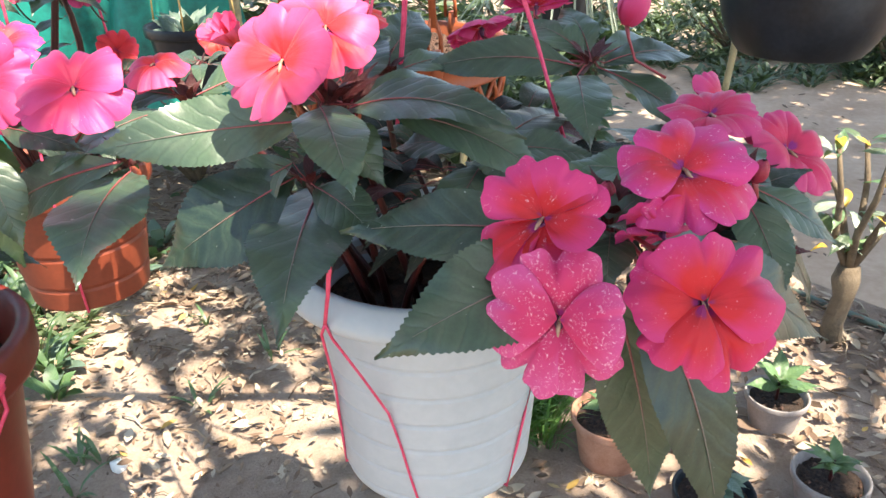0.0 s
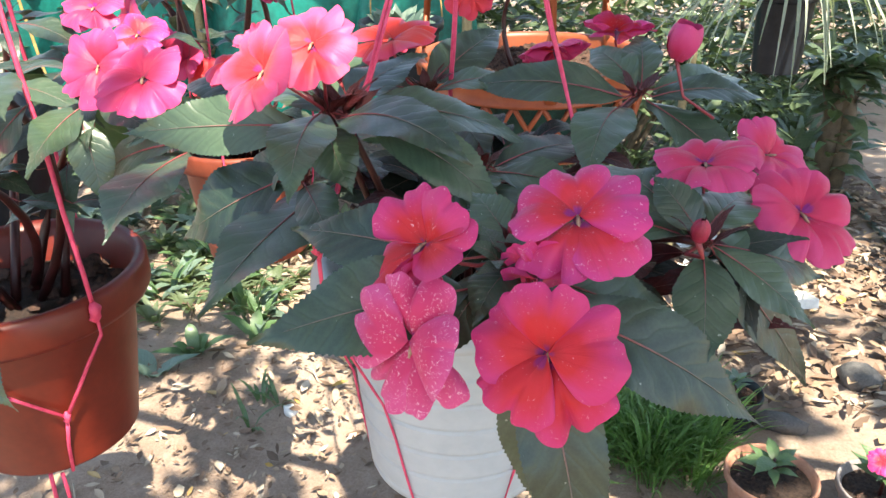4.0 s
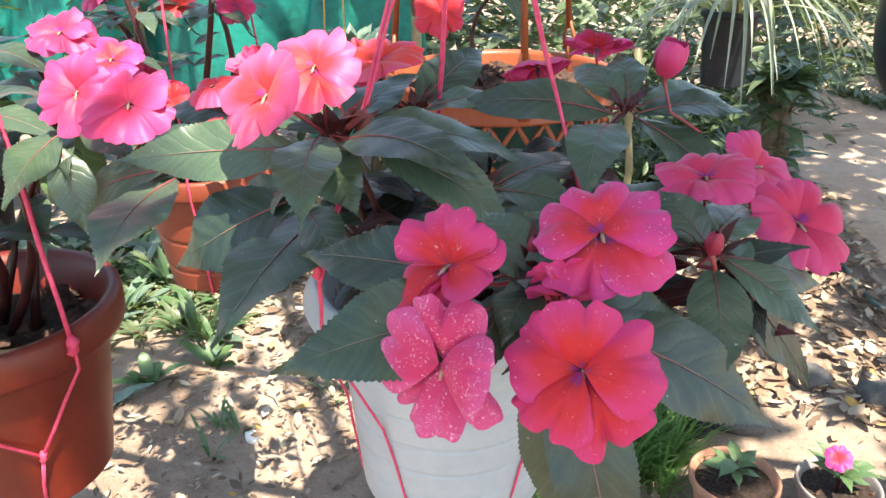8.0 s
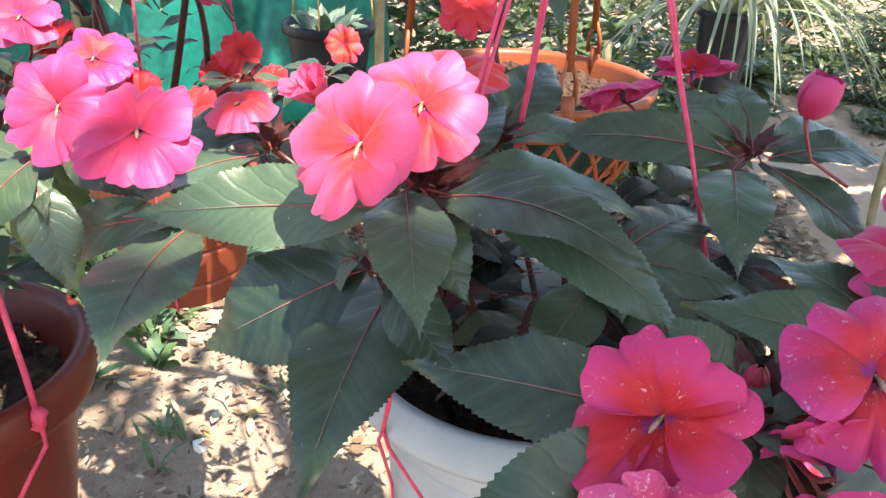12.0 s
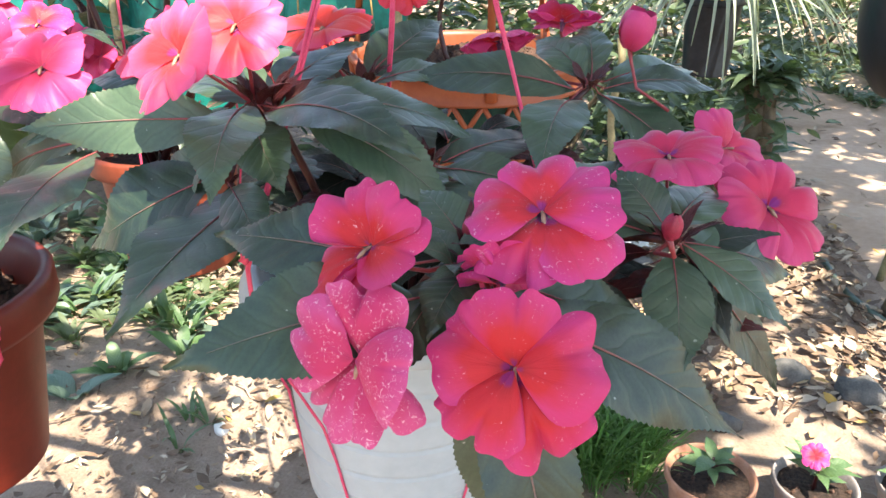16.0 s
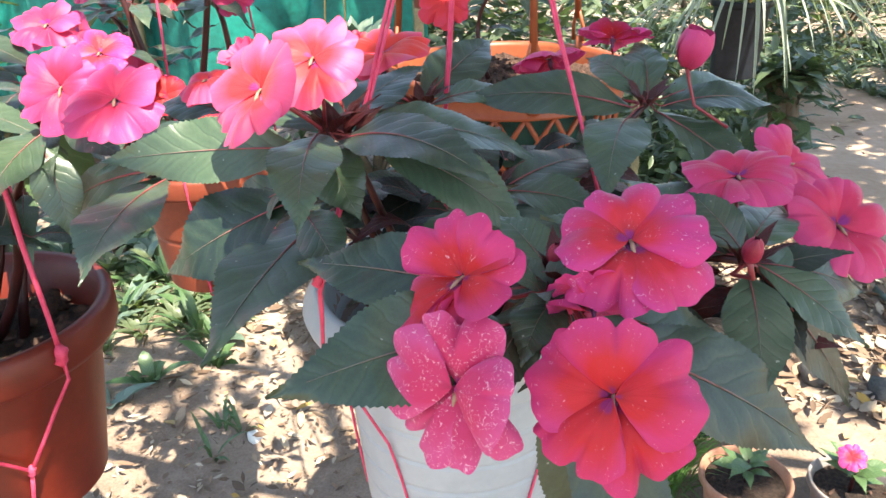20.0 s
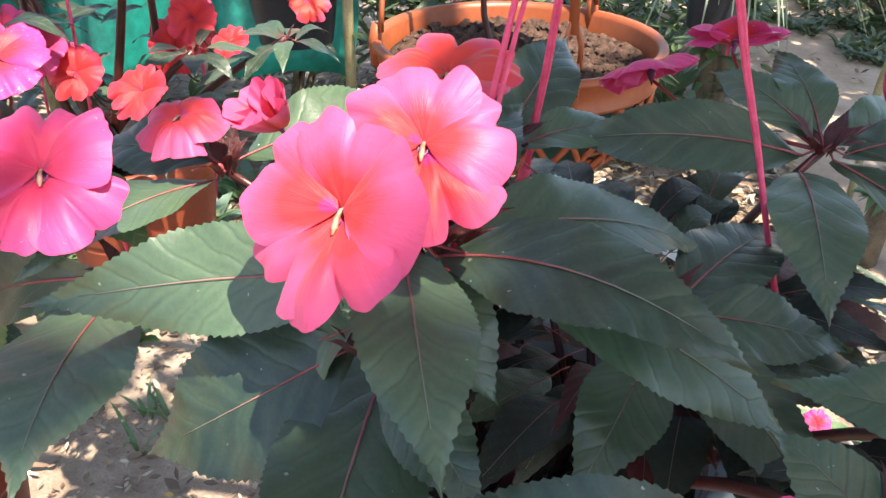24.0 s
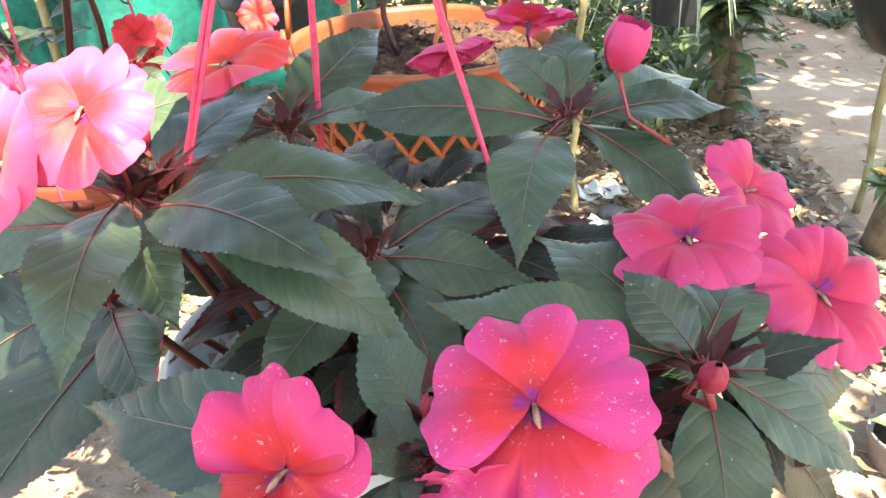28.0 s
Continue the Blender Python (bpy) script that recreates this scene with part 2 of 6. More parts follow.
M_ORANGE = plain("orange_plastic", (0.25, 0.055, 0.018), (0.34, 0.088, 0.030), 18, 0.45, 0.1)
M_BLACK = plain("black_plastic", (0.007, 0.010, 0.014), (0.018, 0.023, 0.031), 15, 0.34, 0.1, 0.001, 0.22)
M_CLAY = plain("fired_clay", (0.34, 0.15, 0.09), (0.47, 0.24, 0.16), 30, 0.8, 0.3)
M_GREYPOT = plain("grey_plastic_pot", (0.20, 0.17, 0.16), (0.32, 0.28, 0.27), 20, 0.6)
M_STRING = plain("pink_cord", (0.58, 0.035, 0.10), (0.78, 0.09, 0.19), 130, 0.6, 0.5)
M_YCORD = plain("tan_cord", (0.42, 0.26, 0.08), (0.58, 0.38, 0.14), 120, 0.7, 0.5)
M_SOIL = plain("potting_soil", (0.015, 0.009, 0.006), (0.085, 0.05, 0.036), 110, 0.95, 1.0, 0.006)
M_GRAIN = plain("soil_crumb", (0.016, 0.008, 0.006), (0.16, 0.085, 0.06), 160, 0.95, 0.8, 0.003)
# net: broad light and dark mottling paints sunlit patches into the colour
M_NET = plain("green_shade_net", (0.0, 0.06, 0.05), (0.0, 0.25, 0.205), 4, 0.6, 0.4)
M_BAMBOO = plain("bamboo", (0.17, 0.14, 0.07), (0.34, 0.29, 0.16), 16, 0.45)
M_HOSE = plain("garden_hose", (0.07, 0.10, 0.075), (0.13, 0.165, 0.13), 30, 0.45)
M_STONE = plain("stone", (0.06, 0.06, 0.06), (0.17, 0.16, 0.15), 20, 0.85, 0.6, 0.004)
M_WHITEBIT = plain("white_scrap", (0.65, 0.65, 0.62), (0.8, 0.8, 0.77), 60, 0.6)

# bare earth, sandy to brown, with pebbles and damp stains
M_DIRT, nt, b = nodes_of("dry_earth")
big, med, fine = noise_of(nt, 1.6, 4), noise_of(nt, 14, 5, 0.65), noise_of(nt, 130, 4, 0.7)
f = calc(nt, "ADD", calc(nt, "MULTIPLY", big, 0.45), calc(nt, "ADD", calc(nt, "MULTIPLY", med, 0.33), calc(nt, "MULTIPLY", fine, 0.22)))
nt.links.new(ramp(nt, f, ((0.34, (0.13, 0.085, 0.062)), (0.47, (0.265, 0.19, 0.142)), (0.62, (0.40, 0.31, 0.25)))), b.inputs["Base Color"])
b.inputs["Roughness"].default_value = 0.95
bump(nt, b, calc(nt, "ADD", med, calc(nt, "MULTIPLY", fine, 0.6)), 0.8, 0.012)

# dead leaves, each in its own shade
M_LITTER, nt, b = nodes_of("dead_leaf")
isl = nt.nodes.new("ShaderNodeNewGeometry").outputs["Random Per Island"]
col = ramp(nt, isl, ((0.0, (0.09, 0.055, 0.037)), (0.4, (0.22, 0.135, 0.088)), (0.7, (0.42, 0.30, 0.20)), (0.95, (0.62, 0.52, 0.40)), (1.0, (0.55, 0.33, 0.06))))
nt.links.new(blend(nt, calc(nt, "MULTIPLY", noise_of(nt, 60, 4), 0.5), col, (0.1, 0.065, 0.04)), b.inputs["Base Color"])
b.inputs["Roughness"].default_value = 0.75
bump(nt, b, noise_of(nt, 120, 3), 0.5, 0.003)


# ---------- building helpers ----------
def mesh_of(name, verts, faces, uvs=None, smooth=True):
    me = bpy.data.meshes.new(name)
    me.from_pydata([tuple(v) for v in verts], [], faces)
    if uvs is not None:
        layer = me.uv_layers.new(name="UVMap")
        for loop in me.loops:
            layer.data[loop.index].uv = uvs[loop.vertex_index]
    if smooth:
        me.polygons.foreach_set("use_smooth", [True] * len(me.polygons))
    me.update()
    return me


def part(name, me, material, parent=None, label="", m=None):
    """One mesh object, under a thing or a part; m is its pose in the world."""
    if material is not None and not me.materials:
        me.materials.append(material)
    ob = new(name, me)
    if m is not None:
        ob.matrix_world = m
    if parent is not None:
        ob.parent = parent
        ob.matrix_parent_inverse = parent.matrix_world.inverted()
    return tagged(ob, label)


def holder(name, place, label, category, group="", kind=""):
    ob = new(name)
    ob.empty_display_size = 0.02
    ob.matrix_world = Matrix.Translation(place)
    return tagged(ob, label, category, group, kind)


def tube_data(points, radii, sides=7):
    """Verts and faces of a round bar along points."""
    pts = [Vector(p) for p in points]
    verts, faces, n = [], [], len(pts)
    ref = Vector((0.31, 0.17, 0.93)).normalized()
    for i, p in enumerate(pts):
        d = (pts[min(i + 1, n - 1)] - pts[max(i - 1, 0)]).normalized()
        a = d.cross(ref)
        a = a.normalized() if a.length > 1e-4 else d.orthogonal().normalized()
        c = d.cross(a)
        r = radii if isinstance(radii, (int, float)) else radii[i]
        for k in range(sides):
            w = 2 * math.pi * k / sides
            verts.append(p + (a * math.cos(w) + c * math.sin(w)) * r)
    for i in range(n - 1):
        for k in range(sides):
            k2 = (k + 1) % sides
            faces.append((i * sides + k, i * sides + k2, (i + 1) * sides + k2, (i + 1) * sides + k))
    faces.append(tuple(range(sides - 1, -1, -1)))
    faces.append(tuple((n - 1) * sides + k for k in range(sides)))
    return verts, faces


def tube(points, radii, sides=7, name="bar"):
    return mesh_of(name, *tube_data(points, radii, sides))


def arc(a, b, lift, n=9, side=(0, 0, 1)):
    """Points from a to b, bowed by lift towards side."""
    a, b, s = Vector(a), Vector(b), Vector(side)
    return [a.lerp(b, i / (n - 1)) + s * (lift * 4 * (i / (n - 1)) * (1 - i / (n - 1))) for i in range(n)]


def lathe(profile, sides=48, ripple=None, name="turned"):
    """A body turned round z from (radius, height) pairs, open ends closed by the profile itself."""
    verts, faces = [], []
    for j, (r, z) in enumerate(profile):
        for k in range(sides):
            w = 2 * math.pi * k / sides
            rr = r + (ripple(w, j) if ripple else 0)
            verts.append((rr * math.cos(w), rr * math.sin(w), z))
    for j in range(len(profile) - 1):
        for k in range(sides):
            k2 = (k + 1) % sides
            faces.append((j * sides + k, j * sides + k2, (j + 1) * sides + k2, (j + 1) * sides + k))
    return mesh_of(name, verts, faces)


def leaf_width(v):
    return max(0.0, math.sin(math.pi * v ** 0.90)) ** (0.98 + 0.7 * max(0.0, v - 0.6)) * (1 - 0.5 * v ** 3)


def leaf_blade(length, width, lift=0.1, fold=0.18, twist=0.0, seed=0, teeth=19, rows=None, wavy=0.045, hang=0.0, tooth=0.015):
    """A toothed leaf from the origin to (0, length, 0), upper face to +z. lift: bow of the midline, hang: droop of the tip half."""
    rnd = random.Random(seed)
    rows = rows or teeth * 2
    cols = (-1, -0.84, -0.62, -0.4, -0.18, 0, 0.18, 0.4, 0.62, 0.84, 1)
    verts, uvs, faces, spine = [], [], [], []
    p1, p2, p3 = rnd.uniform(0, 6), rnd.uniform(0, 6), rnd.uniform(0, 6)
    skew = rnd.uniform(-0.03, 0.03)
    for i in range(rows + 1):
        v = i / rows
        w = leaf_width(v) * width / 2 + 0.006 * width
        mid = lift * length * 4 * v * (1 - v) - hang * length * v * v
        bend = skew * length * math.sin(math.pi * v)
        spine.append((bend, v * length, mid))
        for s in cols:
            e = s
            y = v * length
            if abs(s) == 1 and 0 < i < rows:
                saw = (0.6 if i % 2 else -0.6) * tooth * width * (0.3 + 1.4 * rnd.random())
                e = s * (1 + saw / max(w, 0.1 * width))
                y += (0.35 if i % 2 else -0.1) * length / rows
            x = e * w
            z = mid + fold * abs(e) ** 1.3 * w * (1 - 0.5 * v)
            z += wavy * width * abs(s) ** 2 * math.sin(v * 11 + p1 + (2 if s > 0 else 0)) + 0.012 * width * math.sin(v * 30 + p2) * abs(s)
            z -= 0.25 * abs(s) ** 3 * w * 0.35
            z += 0.008 * width * math.cos(6.283 * (v * 9 - 1.8 * abs(s) ** 0.85 + 0.1 * math.sin(5 * v + p2))) * (1 - abs(s)) ** 0.5 * abs(s) ** 0.5 * math.sin(math.pi * v)
            a = twist * v + 0.06 * math.sin(3 * v + p3)
            z2 = mid + (z - mid) * math.cos(a) + x * math.sin(a)
            x2 = x * math.cos(a) - (z - mid) * math.sin(a)
            verts.append((x2 + bend, y, z2))
            uvs.append((0.5 + 0.5 * s * (w / (width / 2 + 1e-6)), v))
    n = len(cols)
    for i in range(rows):
        for j in range(n - 1):
            faces.append((i * n + j, i * n + j + 1, (i + 1) * n + j + 1, (i + 1) * n + j))
    return mesh_of("leaf_blade", verts, faces, uvs), spine


def midrib_mesh(spine, length, stalk):
    """The raised midrib on the blade, running back into the leaf stalk."""
    pts = [(x, y, z + 0.0005) for x, y, z in spine[:: max(1, len(spine) // 12)]]
    pts = pts[: max(3, int(len(pts) * 0.86))]
    n = len(pts)
    k = 0.0056 * length
    rad = [k * (1.05 - 0.85 * i / (n - 1)) for i in range(n)]
    if stalk is not None:
        pts = [tuple(stalk)] + [tuple(Vector(stalk).lerp(Vector(pts[0]), 0.5) + Vector((0, 0, 0.02 * length)))] + pts
        rad = [k * 1.15, k * 1.1] + rad
    return tube(pts, rad, 6, "midrib_bar")


def basis(base, tip, face):
    """The pose that puts +y from base to tip and +z as near face as it can."""
    y = (Vector(tip) - Vector(base)).normalized()
    z = Vector(face) - y * Vector(face).dot(y)
    z = z.normalized() if z.length > 1e-4 else y.orthogonal().normalized()
    x = y.cross(z)
    m = Matrix((x, y, z)).transposed().to_4x4()
    m.translation = Vector(base)
    return m


SEED = [100]


def leaf(plant, base, tip, width, face=(0, -0.35, 0.94), lift=0.08, stem=None, mat=None, fold=0.18, twist=0.0, name="leaf", label=""):
    """A fitted leaf with its midrib and stalk."""
    SEED[0] += 1
    if stem is not None:
        base = Vector(base).lerp(Vector(stem), 0.5)
    length = (Vector(tip) - Vector(base)).length
    me, spine = leaf_blade(length, width, lift, fold, twist, SEED[0], teeth=max(16, int(length * 330)))
    m = basis(base, tip, face)
    ob = part(name, me, mat or M_LEAF, plant, label, m)
    stalk = m.inverted() @ Vector(stem) if stem is not None else None
    part("midrib", midrib_mesh(spine, length, stalk), M_MIDRIB, ob, "", m)
    return ob


# shared leaves for the plants farther off: unit length
LEAF_SET = []
for i in range(6):
    me, spine = leaf_blade(1.0, (0.40, 0.36, 0.44, 0.33, 0.38, 0.42)[i], (0.10, 0.16, 0.06, 0.2, 0.12, 0.08)[i], 0.22, (0.1, -0.15, 0.2, 0, -0.25, 0.1)[i], i, teeth=17, hang=0.05 * i)
    LEAF_SET.append((me, midrib_mesh(spine, 1.0, (0, -0.22, 0.02))))


def set_leaf(plant, base, tip, mat, face=(0, -0.2, 1), rib=True, pick=None, name="leaf", slim=1.0):
    """A leaf that shares its mesh with its like; the material sits on the object."""
    me, rm = LEAF_SET[pick if pick is not None else random.randrange(len(LEAF_SET))]
    length = (Vector(tip) - Vector(base)).length
    m = basis(base, tip, face) @ Matrix.Diagonal((length * slim, length, length, 1))
    if not me.materials:
        me.materials.append(None)
    ob = new(name, me)
    ob.material_slots[0].link = "OBJECT"
    ob.material_slots[0].material = mat
    ob.matrix_world = m
    ob.parent = plant
    ob.matrix_parent_inverse = plant.matrix_world.inverted()
    if rib:
        part("midrib", rm, M_MIDRIB, ob, "", m)
    return ob


def petal_blade(length, half, notch, cup, seed, ruffle=0.05):
    """A broad fan-shaped petal from the origin along +y, upper face to +z. half: half angle in degrees, notch: (side, depth) of the cleft."""
    rnd = random.Random(seed)
    rows, cols = 12, 36
    verts, uvs, faces = [], [], []
    p = [rnd.uniform(0, 6.28) for _ in range(5)]
    c, depth = notch
    lop, freq = rnd.uniform(-0.09, 0.09), rnd.uniform(4.2, 6.8)
    for i in range(rows + 1):
        v = i / rows
        for j in range(cols + 1):
            s = 2 * j / cols - 1
            lobe = 0.5 + 0.32 * math.sin(freq * s * (1 + 0.15 * s) + p[0]) + 0.18 * math.sin(2.3 * freq * s + p[2])
            near = math.exp(-abs((s - c) / 0.10) ** 1.2)
            reach = (1 - 0.9 * abs(s) ** 6) ** 0.42 * (1 - depth * near) * (1 + lop * s)
            reach *= 0.94 + 0.11 * lobe + 0.010 * math.sin(19 * s + p[3])
            r = v * length * reach
            a = radians(half) * s * (1.12 - 0.12 * v)
            z = cup * length * v * v + ruffle * length * v ** 1.6 * (math.sin(3.2 * s + p[1]) * 0.8 + math.sin(8.5 * s + p[2]) * 0.45 * abs(s))
            z += 0.12 * length * math.sin(math.pi * v) * (1 - s * s) - 0.17 * length * max(0, (v - 0.55) / 0.45) ** 2 * (0.55 + 0.45 * math.sin(2 * s + p[4])) - 0.05 * length * abs(s) ** 3 * v
            z += 0.06 * length * v ** 5 * (lobe - 0.5) - 0.07 * length * v ** 3 * near
            z += 0.003 * length * v * math.sin(19 * s + p[4]) + 0.012 * length * max(0, v - 0.7) * math.sin(27 * s + p[0])
            verts.append((r * math.sin(a), r * math.cos(a), z))
            uvs.append((j / cols, v * (0.75 + 0.25 * reach)))
    n = cols + 1
    for i in range(rows):
        for j in range(cols):
            faces.append((i * n + j, i * n + j + 1, (i + 1) * n + j + 1, (i + 1) * n + j))
    return mesh_of("petal_blade", verts, faces, uvs)


# the five petals: direction in degrees from the flower's right, length, half angle, cleft
PETALS = (
    (92, 0.95, 56, (0.05, 0.20)),
    (8, 0.98, 54, (-0.25, 0.12)),
    (173, 0.98, 54, (0.25, 0.12)),
    (240, 1.12, 46, (-0.10, 0.22)),
    (300, 1.12, 46, (0.10, 0.22)),
)
LIFTS = (0.05, 0.09, 0.10, 0.02, 0.0)


def flower(plant, place, face, radius, mat, up=(0, 0, 1), spin=0.0, cup=0.1, stem=None, tilt=6.0, petals=None, lifts=LIFTS, sag=3.0, name="flower", label="", ruffle=0.075):
    """A flat-faced impatiens flower: throat, five petals, and its stalk."""
    SEED[0] += 10
    rnd = random.Random(SEED[0])
    n = Vector(face).normalized()
    u = Vector(up) - n * Vector(up).dot(n)
    u = u.normalized() if u.length > 1e-3 else n.orthogonal().normalized()
    m = Matrix((u.cross(n), u, n)).transposed().to_4x4() @ Matrix.Rotation(radians(spin), 4, "Z")
    m.translation = Vector(place)
    prof = [(0.0001, -0.3), (0.035, -0.16), (0.05, -0.05), (0.08, 0.05), (0.06, 0.065), (0.03, 0.02), (0.0001, -0.01)]
    me = lathe([(r * radius, z * radius) for r, z in prof], 12, name="throat")
    for vert in me.vertices:
        vert.co.y = vert.co.y * 1.7 - 0.03 * radius
    ob = part(name, me, M_THROAT, plant, label, m)
    part("pistil", tube([(0, 0.06 * radius, 0.0), (0, 0.0, 0.085 * radius), (0, -0.08 * radius, 0.115 * radius), (0, -0.17 * radius, 0.105 * radius), (0.01 * radius, -0.25 * radius, 0.12 * radius)], [0.014 * radius, 0.02 * radius, 0.03 * radius, 0.034 * radius, 0.012 * radius], 8), M_PISTIL, ob, "", m)
    part("eye_spot", lathe([(0.0001, 0.0), (0.03 * radius, 0.012 * radius), (0.045 * radius, 0.0)], 10, name="spot"), M_EYE, ob, "", m @ Matrix.Translation((0, 0.13 * radius, 0.075 * radius)))
    for k, (deg, ln, half, notch) in enumerate(petals or PETALS):
        me = petal_blade(radius * ln * rnd.uniform(0.95, 1.04), half * rnd.uniform(0.97, 1.08), (notch[0] + rnd.uniform(-0.10, 0.10), notch[1] * rnd.uniform(0.6, 1.3)), cup, SEED[0] + k, ruffle)
        lift = lifts[k] * radius
        q = m @ Matrix.Rotation(radians(deg - 90 + rnd.uniform(-5, 5)), 4, "Z") @ Matrix.Translation((0, 0.02 * radius, lift)) @ Matrix.Rotation(radians(tilt + (9, 2, 2, -sag, -sag)[k] + rnd.uniform(-6, 6)), 4, "X") @ Matrix.Rotation(radians(rnd.uniform(-9, 9)), 4, "Y")
        part("petal", me, mat, ob, "", q)
    if stem is not None:
        back = Vector(place) - n * radius * 0.2
        mid = back.lerp(Vector(stem), 0.4) - n * radius * 0.35
        part("flower_stalk", tube([back, back.lerp(mid, 0.6) - n * 0.1 * radius, mid, mid.lerp(Vector(stem), 0.6), Vector(stem)], [0.0010, 0.0010, 0.0011, 0.0012, 0.0013], 6), M_STALK, ob)
    return ob


def small_flower_master(mat, name):
    """Petals of a far flower share meshes; returns a builder."""
    blades = [petal_blade(ln, half, notch, 0.08, 900 + i, 0.06) for i, (_, ln, half, notch) in enumerate(PETALS)]
    for me in blades:
        me.materials.append(mat)
    core = lathe([(0.0001, -0.2), (0.05, -0.05), (0.08, 0.03), (0.0001, 0.0)], 10, name="throat")
    core.materials.append(M_THROAT)

    def make(plant, place, face, radius, spin=0.0, stem=None):
        n = Vector(face).normalized()
        u = Vector((0, 0, 1)) - n * n.z
        u = u.normalized() if u.length > 1e-3 else n.orthogonal().normalized()
        m = Matrix((u.cross(n), u, n)).transposed().to_4x4() @ Matrix.Rotation(radians(spin), 4, "Z") @ Matrix.Scale(radius, 4)
        m.translation = Vector(place)
        ob = part("flower", core, None, plant, "", m)
        for k, (deg, *_rest) in enumerate(PETALS):
            q = m @ Matrix.Rotation(radians(deg - 90), 4, "Z") @ Matrix.Translation((0, 0.02, 0.02 + 0.012 * k)) @ Matrix.Rotation(radians(5 + random.uniform(-8, 14)), 4, "X")
            part("petal", blades[k], None, ob, "", q)
        if stem is not None:
            part("flower_stalk", tube(arc(Vector(place) - n * radius * 0.2, stem, -0.01, 6), 0.0013, 6), M_STEM, ob)
        return ob

    return make


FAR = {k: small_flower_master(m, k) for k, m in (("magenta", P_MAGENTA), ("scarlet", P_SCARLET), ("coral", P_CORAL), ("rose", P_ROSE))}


def whorl(plant, place, n, length, mat=None, young=4, droop=0.2, start=0.0, spread=360.0, seed=1, rib=True, axis=(0, 0, 1)):
    """A growing tip: leaves all round it and small red young ones in its middle."""
    rnd = random.Random(seed)
    c = Vector(place)
    ax = Vector(axis).normalized()
    for k in range(n):
        a = radians(start + spread * (k + rnd.uniform(-0.3, 0.3)) / n)
        out = Vector((math.cos(a), math.sin(a), 0))
        ln = length * rnd.uniform(0.7, 1.15)
        dz = -droop + rnd.uniform(-0.25, 0.3)
        base = c + out * 0.18 * length + ax * rnd.uniform(-0.12, 0.05) * length
        tip = base + (out + ax * dz).normalized() * ln
        set_leaf(plant, base, tip, mat or M_LEAF, out * 0.25 + ax + Vector((0, -0.15, 0)), rib)
    for k in range(young):
        a = rnd.uniform(0, 6.28)
        out = Vector((math.cos(a), math.sin(a), rnd.uniform(0.5, 1.6)))
        base = c + Vector((out.x, out.y, 0)) * 0.004
        set_leaf(plant, base, base + out.normalized() * rnd.uniform(0.014, 0.03) * (length / 0.09), M_YOUNG, (out.x * -0.5, out.y * -0.5, 1), rib, slim=0.6)


# ---------- ground, path, far side ----------
def ground_z(x, y):
    d = math.hypot(x, y - 1.5)
    near = 1.0 if d < 6 else max(0.0, 1 - (d - 6) / 6)
    return GROUND + near * (0.022 * noise.noise(Vector((x * 1.3, y * 1.3, 0))) + 0.010 * noise.noise(Vector((x * 5, y * 5, 3))))


xs = sorted(set([-400, -120, -40, -16, -9] + [round(-6 + 0.09 * i, 3) for i in range(134)] + [9, 16, 40, 120, 400]))
ys = sorted(set([-400, -120, -40, -14, -7, -4] + [round(-2 + 0.09 * i, 3) for i in range(123)] + [12, 18, 40, 120, 400]))
verts = [(x, y, ground_z(x, y)) for y in ys for x in xs]
nx = len(xs)
faces = [(j * nx + i, j * nx + i + 1, (j + 1) * nx + i + 1, (j + 1) * nx + i) for j in range(len(ys) - 1) for i in range(nx - 1)]
tagged(part("ground", mesh_of("ground_sheet", verts, faces), M_DIRT), "dry sandy earth strewn with dead leaves", "ground", kind="structure")

# trodden path, a little higher and smoother than the earth beside it
M_PATH = plain("trodden_earth", (0.40, 0.275, 0.19), (0.54, 0.40, 0.295), 3.5, 0.95, 0.5, 0.006)


def path_edge(y):
    return 0.90 - 0.17 * (y - 2.7) + 0.03 * math.sin(y * 4.3) + 0.5 * max(0, 2.7 - y)


verts, faces = [], []
rows = 90
for i in range(rows + 1):
    y = 1.6 + 5.4 * i / rows
    l, w = path_edge(y), 1.7 + 0.12 * math.sin(y * 1.7) + 0.12 * y
    for j in range(9):
        x = l + w * j / 8
        edge = min(j, 8 - j) / 2
        verts.append((x, y, ground_z(x, y) + (0.012 if edge >= 0.5 else -0.02)))
for i in range(rows):
    for j in range(8):
        faces.append((i * 9 + j, i * 9 + j + 1, (i + 1) * 9 + j + 1, (i + 1) * 9 + j))
tagged(part("path", mesh_of("path_sheet", verts, faces), M_PATH), "trodden pale earth path through the garden", "path", kind="structure")


